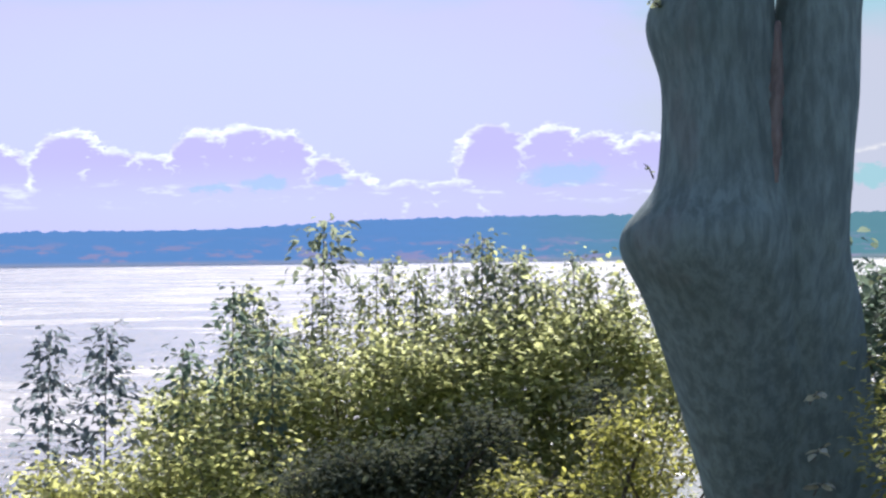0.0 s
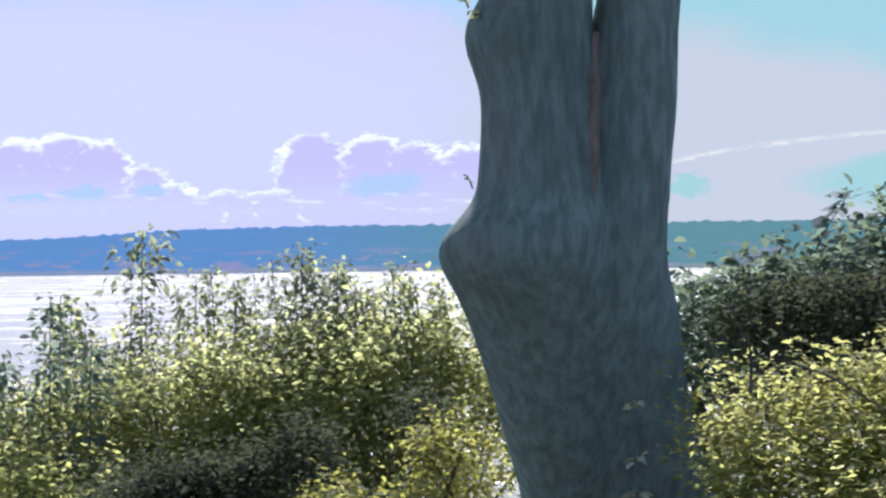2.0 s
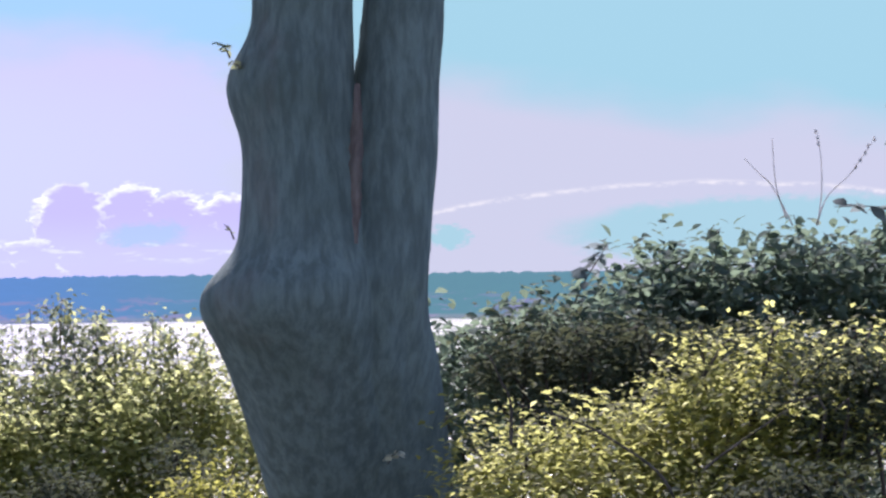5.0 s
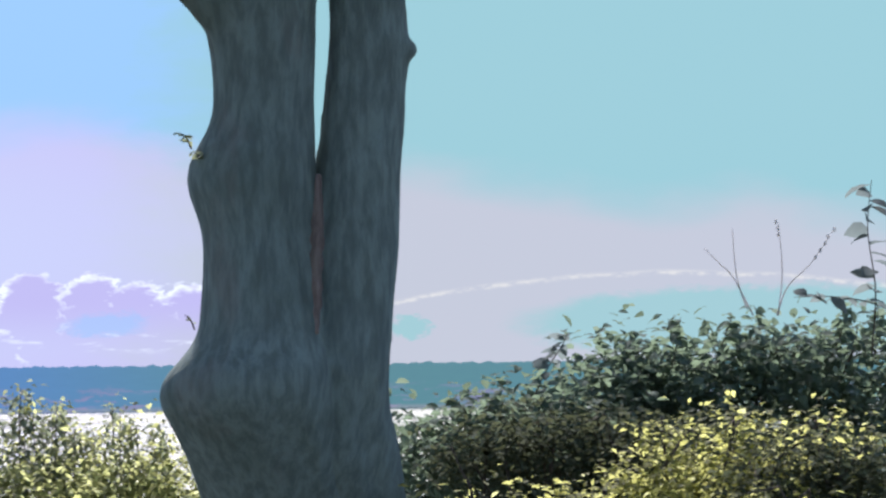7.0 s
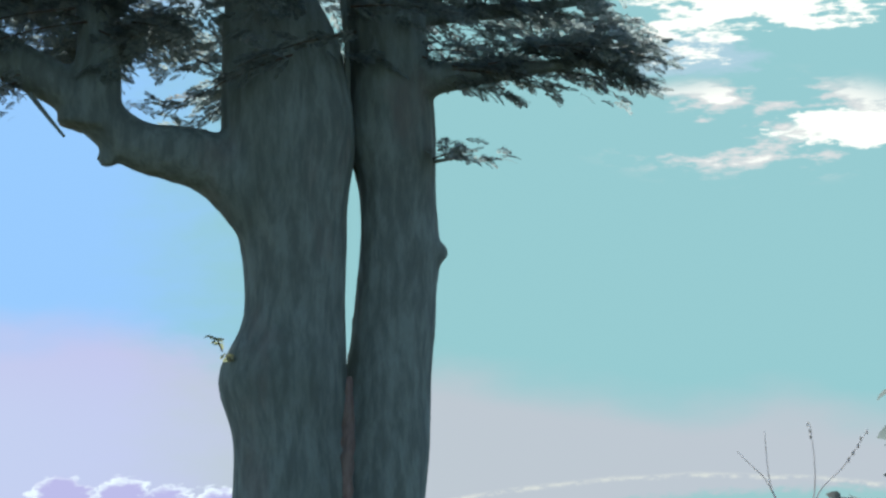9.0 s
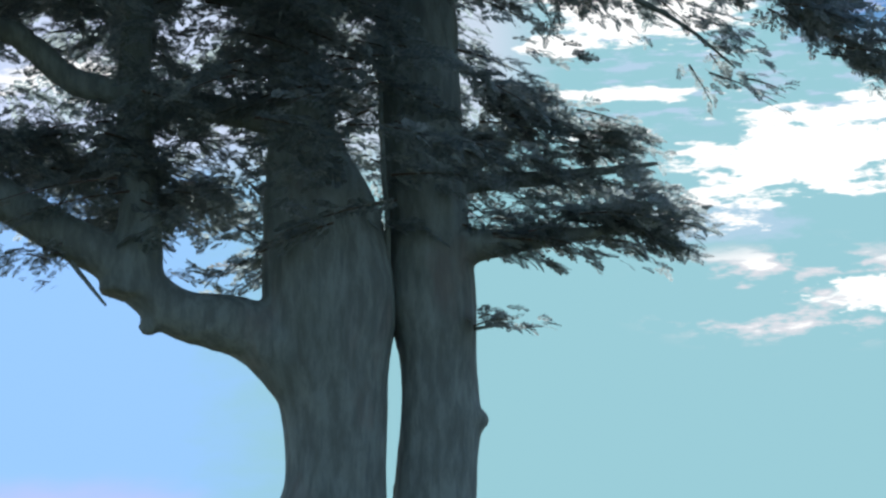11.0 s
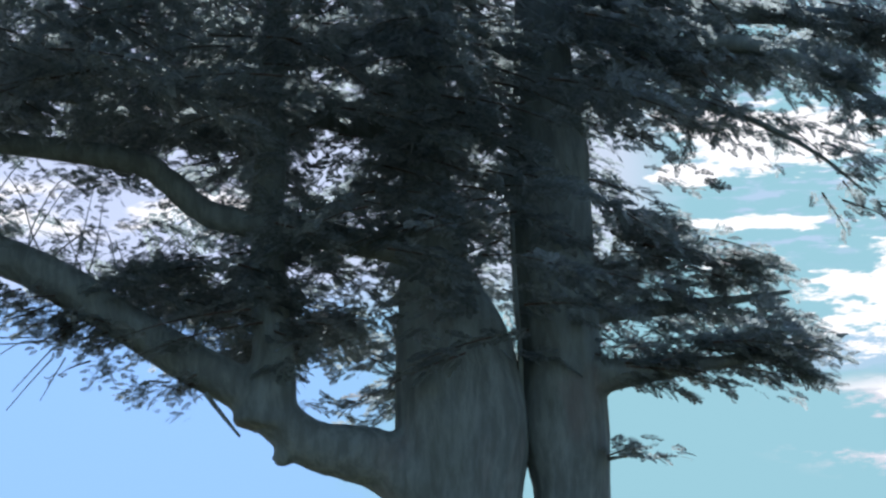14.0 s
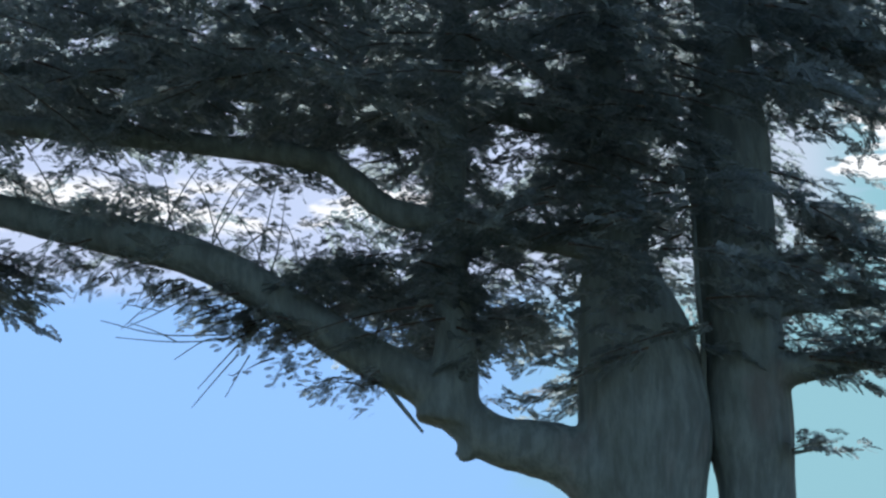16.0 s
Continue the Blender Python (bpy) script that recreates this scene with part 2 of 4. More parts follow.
    for a, b, r in heads:
        d = m.math("MULTIPLY", spot(a, b, r, r, baz, m.math("MAXIMUM", bel, b)), r)
        ring = m.math("MULTIPLY", m.math("SUBTRACT", 1.0, m.step(m.math("ABSOLUTE", d), 0.02, 0.09)), m.step(bel, b - 0.1, b + 0.5 * r))
        off = d if off is None else m.math("MINIMUM", off, d)
        arcs = ring if arcs is None else m.math("MAXIMUM", arcs, ring)
    body = m.math("SUBTRACT", 1.0, m.step(off, -0.02, 0.04))
    fade = m.math("SUBTRACT", 1.0, m.step(az, 4.5, 7.0))
    c = m.mix(m.math("MULTIPLY", body, m.math("MULTIPLY", fade, m.step(el, 0.9, 2.2))), c, (0.56, 0.53, 0.83))
    thick = m.noise(v, 1.1, 3)
    rim = m.math("MULTIPLY", m.step(off, m.math("MULTIPLY", thick, -0.36), -0.02), m.math("SUBTRACT", 1.0, m.step(off, -0.02, 0.03)))
    rim = m.math("MULTIPLY", rim, m.math("MULTIPLY", m.step(el, 1.25, 1.5), m.math("ADD", 0.35, m.math("MULTIPLY", m.step(thick, 0.4, 0.6), 0.65))))
    arcs = m.math("MULTIPLY", arcs, m.math("MULTIPLY", m.step(m.noise(v, 1.7, 3), 0.52, 0.6), 0.6))
    long = m.add("ShaderNodeCombineXYZ")
    m.put(az, long.inputs[0])
    m.put(m.math("MULTIPLY", el, 5.0), long.inputs[1])
    streak = m.noise(long.outputs[0], 0.9, 6, 0.62)
    belt = m.math("MULTIPLY", m.math("SUBTRACT", 1.0, m.step(m.math("ABSOLUTE", m.math("SUBTRACT", el, 1.25)), 0.08, 0.35)), m.step(streak, 0.54, 0.68))
    white = m.math("MULTIPLY", m.math("MAXIMUM", m.math("MAXIMUM", rim, arcs), m.math("MULTIPLY", belt, 0.55)), fade)
    c = m.mix(white, c, (0.98, 1.06, 1.1))
    # blue shaded undersides
    for a, b, wide, high in ((2.75, 1.62, 0.9, 0.24), (-3.9, 1.5, 0.42, 0.16), (-2.4, 1.52, 0.36, 0.16), (-5.0, 1.38, 0.4, 0.1)):
        c = m.mix(m.math("MULTIPLY", inside(spot(a, b, wide, high, baz, bel), 0.3), 0.55), c, (0.34, 0.6, 0.92))
    # the long lit edge of a low bank, arching gently
    arch = m.math("SUBTRACT", 2.62, m.math("MULTIPLY", m.math("POWER", m.math("SUBTRACT", az, 15.0), 2.0), 0.0165))
    edge = m.math("ADD", m.math("SUBTRACT", el, arch), m.math("MULTIPLY", m.math("SUBTRACT", n2, 0.5), 0.12))
    line = m.math("SUBTRACT", 1.0, m.step(m.math("ABSOLUTE", m.math("ADD", edge, m.math("MULTIPLY", m.math("SUBTRACT", fray, 0.5), 0.16))), 0.0, 0.085))
    line = m.math("MULTIPLY", line, m.step(az, 8.0, 9.6))
    c = m.mix(m.math("MULTIPLY", line, m.math("MULTIPLY", m.step(fray, 0.35, 0.65), 0.5)), c, (1.0, 0.97, 0.82))
    # calm teal openings under it
    for a, b, wide, high in ((17.2, 1.55, 5.2, 0.75), (9.4, 1.5, 0.5, 0.27)):
        c = m.mix(m.math("MULTIPLY", inside(spot(a, b, wide, high, baz, bel), 0.16), 0.8), c, (0.33, 0.62, 0.61))
    # bright broken cloud, high up beside the crown: bearing, height, half width, half height, rise
    wide = m.add("ShaderNodeCombineXYZ")
    m.put(m.math("MULTIPLY", az, 0.45), wide.inputs[0])
    m.put(m.math("MULTIPLY", el, 1.5), wide.inputs[1])
    n3 = m.noise(wide.outputs[0], 0.75, 7, 0.62)
    torn = m.math("ADD", m.math("MULTIPLY", m.math("SUBTRACT", n3, 0.5), 2.6), m.math("MULTIPLY", m.math("SUBTRACT", m.noise(wide.outputs[0], 3.0, 6, 0.65), 0.5), 1.3))
    deep = m.math("MULTIPLY", m.step(m.math("ADD", az, n2), 16.6, 18.0), m.step(el, 15.6, 16.8))
    c = m.mix(deep, c, (0.15, 0.34, 0.62))
    puff = None
    for a, b, w, h, rise in ((17.0, 13.45, 3.3, 1.0, 0.17), (12.9, 15.0, 1.9, 0.16, 0.0), (13.4, 17.0, 2.4, 0.8, -0.12), (11.4, 16.2, 1.0, 0.25, 0.0), (12.6, 14.1, 1.1, 0.12, 0.05), (19.0, 10.3, 2.0, 0.4, 0.06)):
        slant = m.math("SUBTRACT", el, m.math("MULTIPLY", m.math("SUBTRACT", az, a), rise))
        one = inside(m.math("ADD", spot(a, b, w, h, az, slant), torn), 0.14)
        puff = one if puff is None else m.math("MAXIMUM", puff, one)
    lilac = m.math("MULTIPLY", m.step(streak, 0.5, 0.62), m.math("MULTIPLY", m.step(az, 10.5, 12.0), m.step(el, 13.8, 14.6)))
    lilac = m.math("MAXIMUM", lilac, m.math("MULTIPLY", inside(m.math("ADD", spot(14.8, 12.0, 1.7, 0.5), torn), 0.4), 0.8))
    c = m.mix(m.math("MULTIPLY", lilac, 0.4), c, (0.72, 0.72, 0.95))
    thin = m.math("MULTIPLY", m.step(n3, 0.5, 0.58), inside(spot(16.6, 10.3, 3.4, 1.1), 0.35))
    c = m.mix(m.math("MULTIPLY", thin, 0.85), c, (0.86, 0.8, 0.78))
    thin = m.math("MULTIPLY", m.step(n3, 0.57, 0.63), inside(spot(16.6, 10.3, 3.2, 1.0), 0.35))
    puff = m.math("MAXIMUM", puff, thin)
    drift = m.math("MULTIPLY", m.step(n3, 0.42, 0.52), m.math("SUBTRACT", 1.0, m.step(m.math("ABSOLUTE", m.math("SUBTRACT", el, 15.4)), 0.35, 0.8)))
    puff = m.math("MAXIMUM", puff, m.math("MULTIPLY", drift, m.math("SUBTRACT", 1.0, m.step(az, 1.0, 3.0))))
    c = m.mix(puff, c, (1.15, 1.12, 1.02))
    glow = m.add("ShaderNodeEmission")
    m.put(c, glow.inputs[0])
    glow.inputs[1].default_value = AIR
    m.mat.cycles.emission_sampling = "NONE"
    return m.finish(glow.outputs[0])


# ---------------------------------------------------------------- mesh helpers
def mesh_of(name, verts, faces, material, smooth=False):
    me = bpy.data.meshes.new(name)
    me.from_pydata([tuple(v) for v in verts], [], [tuple(f) for f in faces])
    me.materials.append(material)
    if smooth:
        me.polygons.foreach_set("use_smooth", [True] * len(me.polygons))
    me.update()
    return me


def part(name, data, parent, label="", kind=""):
    """Links a mesh, given as (verts, faces, material, smooth), as one object under a thing."""
    ob = new(name, mesh_of(name, *data))
    ob.parent = parent
    return tagged(ob, label, kind=kind)


def thing(name, place, label, category, group=""):
    ob = new(name)
    ob.location = place
    return tagged(ob, label, category, group)


def smooth_line(points, n):
    """Points of any width along a smooth curve through the given rows."""
    p = np.array(points, float)
    q = np.vstack([2 * p[0] - p[1], p, 2 * p[-1] - p[-2]])
    t = np.linspace(0, len(p) - 1 - 1e-9, n)
    i = t.astype(int)
    f = (t - i)[:, None]
    a, b, c, d = q[i], q[i + 1], q[i + 2], q[i + 3]
    return 0.5 * (2 * b + (c - a) * f + (2 * a - 5 * b + 4 * c - d) * f * f + (3 * b - a - 3 * c + d) * f ** 3)


def tube(points, radii, sides=7, steps=None, rough=0.0, seed=0, caps=True):
    """A tapering branch: rings round a smooth line."""
    rows = smooth_line([(*p, r) for p, r in zip(points, radii)], steps or max(4, 4 * len(points)))
    rng = np.random.default_rng(seed)
    path, rad = rows[:, :3], np.maximum(rows[:, 3], 0.001)
    way = np.gradient(path, axis=0)
    way /= np.linalg.norm(way, axis=1)[:, None] + 1e-9
    ref = np.array([0.13, 0.97, 0.2])
    u = np.cross(way, ref)
    u /= np.linalg.norm(u, axis=1)[:, None] + 1e-9
    w = np.cross(way, u)
    ang = np.linspace(0, 2 * math.pi, sides, endpoint=False)
    r = rad[:, None] * (1 + rough * rng.uniform(-1, 1, (len(path), sides)))
    v = path[:, None] + r[..., None] * (np.cos(ang)[None, :, None] * u[:, None] + np.sin(ang)[None, :, None] * w[:, None])
    n = len(path)
    faces = [(i * sides + j, i * sides + (j + 1) % sides, (i + 1) * sides + (j + 1) % sides, (i + 1) * sides + j) for i in range(n - 1) for j in range(sides)]
    if caps:
        faces += [tuple(range(sides))[::-1], tuple((n - 1) * sides + j for j in range(sides))]
    return v.reshape(-1, 3), faces


def join(pieces):
    verts, faces, k = [], [], 0
    for v, f in pieces:
        verts.append(v)
        faces += [tuple(i + k for i in face) for face in f]
        k += len(v)
    return np.vstack(verts), faces


def turns(yaw, pitch, roll):
    cy, sy, cp, sp, cr, sr = np.cos(yaw), np.sin(yaw), np.cos(pitch), np.sin(pitch), np.cos(roll), np.sin(roll)
    o, l = np.zeros_like(yaw), np.ones_like(yaw)
    z = np.stack([np.stack([cy, -sy, o], -1), np.stack([sy, cy, o], -1), np.stack([o, o, l], -1)], -2)
    x = np.stack([np.stack([l, o, o], -1), np.stack([o, cp, -sp], -1), np.stack([o, sp, cp], -1)], -2)
    y = np.stack([np.stack([cr, o, sr], -1), np.stack([o, l, o], -1), np.stack([-sr, o, cr], -1)], -2)
    return z @ x @ y


def scatter(template, places, rot, size):
    """Many copies of a small mesh in one."""
    tv, tf = np.array(template[0], float), np.array(template[1])
    v = np.einsum("nij,kj->nki", rot, tv) * size[:, None, None] + places[:, None]
    f = tf[None] + (np.arange(len(places)) * len(tv))[:, None, None]
    return v.reshape(-1, 3), f.reshape(-1, tf.shape[1]).tolist()


# a broad leaf of unit length, folded along its rib and drooping at the tip
LEAF_SHAPE = ([(0, 0, 0), (0, 0.35, 0.03), (0, 0.72, 0.0), (0, 1, -0.1), (0.22, 0.22, 0.08), (0.29, 0.52, 0.08), (0.15, 0.82, 0.0), (-0.22, 0.22, 0.08), (-0.29, 0.52, 0.08), (-0.15, 0.82, 0.0)],
              [(0, 4, 1), (4, 5, 1), (1, 5, 2), (5, 6, 2), (2, 6, 3), (0, 1, 7), (7, 1, 8), (1, 2, 8), (8, 2, 9), (2, 3, 9)])


SMALL_LEAF = ([(0, 0, 0), (0.27, 0.45, 0.07), (0, 1, -0.06), (-0.27, 0.45, 0.07), (0, 0.5, 0)], [(0, 1, 4), (1, 2, 4), (0, 4, 3), (4, 2, 3)])


def spray_shape(n=8, seed=3):
    """A flat feathery conifer spray of unit length: fine side leaflets in two ranks along a drooping axis."""
    rng = random.Random(seed)
    v, f = [], []

    def blade(p, d, length, width):
        d = d.normalized()
        s = d.cross(Vector((0, 0, 1))).normalized() * width
        k = len(v)
        v.extend([p, p + d * length * 0.5 + s, p + d * length, p + d * length * 0.5 - s])
        f.extend([(k, k + 1, k + 2), (k, k + 2, k + 3)])

    for i in range(n):
        t = (i + 0.5) / n
        p = Vector((0.06 * math.sin(5 * t), t, -0.16 * t * t))
        reach = 0.29 * math.sin(math.pi * min(1, 0.2 + 0.78 * t)) * rng.uniform(0.6, 1.25) + 0.08
        for side in (-1, 1):
            blade(p, Vector((side, 0.7 + 0.5 * rng.random(), rng.uniform(-0.3, 0.12))), reach, 0.066)
    blade(Vector((0, 0.85, -0.12)), Vector((0, 1, -0.3)), 0.22, 0.03)
    blade(Vector((0, 0, 0)), Vector((0, 1, -0.1)), 0.9, 0.012)
    return [tuple(p) for p in v], f


SPRAY = spray_shape()


# ---------------------------------------------------------------- the setting
WATER_Z = -10.4


def bank_height(x, y):
    """Level ground where the viewer stands, a brow near the conifer, then the slope to the water."""
    s = max(0.0, y - 13.0)
    fall = 0.0 if s <= 0 else min(13.0, 0.1 * s + 0.0033 * s * s)
    return -0.1 - fall + 0.25 * noise.noise((x * 0.3, y * 0.3, 0)) + (0.03 * (x - 3) if x > 3 and y > 8 else 0)


def build_ground():
    xs = np.concatenate([np.linspace(-4000, -60, 12), np.linspace(-50, 50, 81), np.linspace(60, 4000, 12)])
    ys = np.concatenate([np.linspace(-3000, -40, 10), np.linspace(-30, 70, 91)])
    v = [(x, y, bank_height(x, y)) for y in ys for x in xs]
    w = len(xs)
    f = [(j * w + i, j * w + i + 1, (j + 1) * w + i + 1, (j + 1) * w + i) for j in range(len(ys) - 1) for i in range(w - 1)]
    tagged(new("ground", mesh_of("ground", v, f, ground_material(), True)), "dark soil of a shrub-covered bank above the water", "ground", kind="structure")


def build_water():
    v = [(-4200, 40, WATER_Z), (4200, 40, WATER_Z), (4200, 4250, WATER_Z), (-4200, 4250, WATER_Z)]
    tagged(new("water", mesh_of("water", v, [(0, 1, 2, 3)], water_material())), "wide rippled water glittering against the light", "water", kind="structure")


def build_far_shore():
    """A long wooded bluff across the water, with an uneven line of tree tops."""
    n, rows = 1400, 9
    v, f = [], []
    for i in range(n):
        az = radians(-24 + 62 * i / (n - 1))
        deg = math.degrees(az)
        top = 34.6 + 11.3 / (1 + math.exp(-(deg + 3.0) / 1.2)) + 1.3 * noise.noise((deg * 0.3, 0, 5))
        trees = 2.4 * noise.noise((deg * 5.0, 1, 0)) + 2.6 * abs(noise.noise((deg * 13.0, 7, 0))) * (1 + noise.noise((deg * 1.1, 3, 3)))
        trees += 4.0 * max(0.0, noise.noise((deg * 2.3, 9, 1)) - 0.25)
        for j in range(rows):
            t = j / (rows - 1)
            r = 2500 + 260 * t + 10 * noise.noise((deg * 3, t * 6, 2))
            z = WATER_Z - 0.3 + (top + trees * min(1, 1.6 * t)) * (1 - (1 - t) ** 2.2)
            v.append((r * math.sin(az), r * math.cos(az), z))
    f = [(i * rows + j, (i + 1) * rows + j, (i + 1) * rows + j + 1, i * rows + j + 1) for i in range(n - 1) for j in range(rows - 1)]
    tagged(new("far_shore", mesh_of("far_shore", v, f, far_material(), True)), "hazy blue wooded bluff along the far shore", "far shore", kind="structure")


def build_sky():
    n, v, f = 64, [], []
    for i in range(n + 1):
        a = radians(-45 + 105 * i / n)
        for z in (-30, 500, 1100, 1900):
            v.append((SKY_R * math.sin(a), SKY_R * math.cos(a), z))
    f = [(i * 4 + j, (i + 1) * 4 + j, (i + 1) * 4 + j + 1, i * 4 + j + 1) for i in range(n) for j in range(3)]
    tagged(new("backdrop", mesh_of("backdrop", v, f, sky_material())), "pale hazy sky with sunlit cumulus over the horizon", "sky", kind="structure")


build_ground()
build_water()
build_far_shore()
build_sky()

# ---------------------------------------------------------------- the big conifer
TREE_Y = 15.0
tree = thing("conifer_tree", (1.95, TREE_Y, -0.6), "big old double-stemmed conifer with furrowed dark bark and a burl", "tree")


def in_tree(pieces):
    v, f = pieces
    return v - np.array([1.95, TREE_Y, -0.6]), f


def lean(z):
    """How far the foot of the tree stands back: below the burl the trunk leans out over the lawn."""
    return 0.0 if z > 1.75 else 0.5 * (1.75 - max(z, 0.0)) ** 1.2


def stem_mesh(left, right, y, depth, seed, forward=0.0, sides=40, steps=190, top=13.0):
    """A closed stem from its two side profiles (height, x): rings with furrowed, uneven bark."""
    zs = np.linspace(-0.9, top, steps)
    l = np.interp(zs, *zip(*left))
    r = np.interp(zs, *zip(*right))
    k = np.array([1, 2, 3, 2, 1]) / 9
    l, r = (np.convolve(np.pad(e, 2, "edge"), k, "valid") for e in (l, r))
    v = []
    for z, a, b in zip(zs, l, r):
        c, h = (a + b) / 2, (b - a) / 2
        back = lean(z) - forward * max(0.0, 0.36 - h) * min(1.0, max(0.0, (z - 3.9) / 0.5))
        q = 1 + back / TREE_Y
        for j in range(sides):
            t = 2 * math.pi * j / sides
            p = Vector((math.cos(t), math.sin(t), 0))
            rib = 0.04 * noise.noise((p.x * 5 + seed, p.y * 5, z * 0.9)) + 0.025 * noise.noise((p.x * 14, p.y * 14 + seed, z * 2.6))
            v.append(((c + (h + rib * 0.6) * p.x) * q, y + back + (h * depth + rib) * p.y, 1.6 + (z - 1.6) * q))
    f = [(i * sides + j, i * sides + (j + 1) % sides, (i + 1) * sides + (j + 1) % sides, (i + 1) * sides + j) for i in range(steps - 1) for j in range(sides)]
    f += [tuple((steps - 1) * sides + j for j in range(sides)), tuple(range(sides))[::-1]]
    return np.array(v), f


def grown_together(pieces, voxel, rounds):
    """One skin over pieces that grow out of each other, with rounded crotches."""
    ob = new("stem", mesh_of("stem", *join(pieces), BARK, True))
    melt = ob.modifiers.new("melt", "REMESH")
    melt.mode, melt.voxel_size, melt.use_smooth_shade = "VOXEL", voxel, True
    ease = ob.modifiers.new("ease", "SMOOTH")
    ease.factor, ease.iterations = 0.5, rounds
    skin = ob.evaluated_get(bpy.context.evaluated_depsgraph_get()).to_mesh()
    v = np.empty(len(skin.vertices) * 3)
    skin.vertices.foreach_get("co", v)
    f = [tuple(p.vertices) for p in skin.polygons]
    me = ob.data
    bpy.data.objects.remove(ob)
    bpy.data.meshes.remove(me)
    return v.reshape(-1, 3), f


def picked(skin, test):
    """The faces of a skin whose middle passes the test, and the rest."""
    v, f = skin
    mid = v[np.array([face[:4] if len(face) > 3 else (*face, face[0]) for face in f])].mean(1)
    take = np.array([bool(test(*p)) for p in mid])
    out = []
    for want in (True, False):
        faces = [face for face, t in zip(f, take) if t == want]
        used = sorted({i for face in faces for i in face})
        back = {i: k for k, i in enumerate(used)}
        out.append((v[used], [tuple(back[i] for i in face) for face in faces]))
    return out


LEFT_L = [(-0.9, 1.72), (0.26, 1.47), (0.56, 1.38), (0.86, 1.3), (1.12, 1.22), (1.38, 1.12), (1.55, 1.0), (1.66, 1.0), (1.78, 1.06), (1.84, 1.2), (1.92, 1.245), (2.36, 1.275), (2.62, 1.265),
          (2.78, 1.18), (3.0, 1.19), (3.1, 1.3), (3.2, 1.34), (3.5, 1.335), (3.74, 1.3), (3.95, 1.22), (4.5, 1.2), (5.2, 1.22), (6.1, 1.27), (6.8, 1.33), (9.5, 1.42), (13, 1.48)]
LEFT_R = [(-0.9, 2.3), (1.4, 2.15), (2.2, 1.98), (2.7, 1.92), (3.0, 1.93), (3.6, 1.93), (3.9, 1.94), (4.12, 1.99), (4.3, 2.01), (4.5, 1.99), (4.62, 1.95), (4.8, 1.92), (4.95, 1.87), (5.1, 1.78), (5.3, 1.65), (5.7, 1.55), (6.8, 1.52), (9.5, 1.6), (13, 1.54)]
RIGHT_L = [(-0.9, 1.9), (1.2, 1.6), (2.2, 1.84), (2.76, 1.93), (3.08, 1.975), (3.54, 2.02), (3.84, 2.035), (4.1, 2.02), (4.25, 1.94), (4.55, 1.94), (4.68, 1.98), (4.85, 1.955), (4.95, 1.93), (5.06, 1.93), (5.1, 1.955), (5.17, 1.955), (5.25, 1.92), (5.6, 1.91), (6.6, 1.95), (9.5, 2.0), (13, 2.05)]
RIGHT_R = [(-0.9, 3.0), (0.23, 2.62), (0.54, 2.52), (0.84, 2.46), (1.1, 2.43), (1.36, 2.4), (1.53, 2.345), (1.76, 2.35), (2.1, 2.385), (2.45, 2.42), (2.85, 2.44), (3.5, 2.48), (3.58, 2.52),
           (3.64, 2.52), (3.74, 2.48), (4.5, 2.485), (4.9, 2.44), (5.5, 2.41), (6.1, 2.4), (6.5, 2.31), (7, 2.28), (9.5, 2.25), (13, 2.12)]
LONG_LIMB = tube([(x, TREE_Y + y, z) for x, y, z in ((1.62, 0, 3.6), (1.42, -0.02, 3.93), (1.16, -0.05, 4.12), (0.95, -0.1, 4.177), (0.68, -0.1, 4.242), (0.32, -0.1, 4.527), (0.12, -0.1, 4.639), (-0.04, -0.1, 4.725), (-0.38, -0.1, 4.931), (-0.71, -0.1, 5.137), (-1.04, -0.1, 5.300), (-1.37, -0.1, 5.397), (-1.8, 0, 5.5), (-2.3, 0.1, 5.66), (-3.2, 0.1, 5.95), (-4.3, 0.2, 6.1))],
                 [0.22, 0.23, 0.19, 0.169, 0.143, 0.130, 0.130, 0.130, 0.119, 0.129, 0.119, 0.123, 0.1, 0.1, 0.08, 0.04], 16, 128, 0.045, 1)
RISER = tube([(x, TREE_Y + y, z) for x, y, z in ((0.42, -0.1, 4.31), (0.47, -0.1, 4.58), (0.48, -0.1, 4.78), (0.45, -0.1, 5.19), (0.44, -0.1, 5.61), (0.47, -0.1, 6.24), (0.52, 0.1, 7.6))], [0.19, 0.155, 0.125, 0.11, 0.1, 0.09, 0.07], 14, 60, 0.05, 2)
SIDE_LIMB = tube([(x, TREE_Y + y, z) for x, y, z in ((2.25, 0, 4.62), (2.5, -0.1, 4.66), (2.85, -0.2, 4.68), (3.3, -0.3, 4.74), (3.85, -0.4, 4.86))], [0.14, 0.1, 0.06, 0.035, 0.02], 12, 40, 0.07, 5)
WART = tube([(0.58, TREE_Y - 0.1, 4.2), (0.53, TREE_Y - 0.12, 4.13), (0.51, TREE_Y - 0.12, 4.09)], [0.08, 0.06, 0.03], 10, 12, 0.05, 11)
skin = grown_together([stem_mesh(LEFT_L, LEFT_R, TREE_Y, 0.85, 1.0, 0.55), LONG_LIMB, RISER, WART], 0.03, 3)
limb_skin, skin = picked(skin, lambda x, y, z: z > 3.7 and x < 1.12 and z < 8 and not (z > 5.2 and x > 0.8))
riser_skin, limb_skin = picked(limb_skin, lambda x, y, z: x > 0.2 and z > 4.78)
part("stem", (*in_tree(skin), BARK, True), tree, "thick burled stem with furrowed bark, forking at the long limb")
part("limb", (*in_tree(limb_skin), BARK, True), tree, "long rising limb with a wart on its underside")
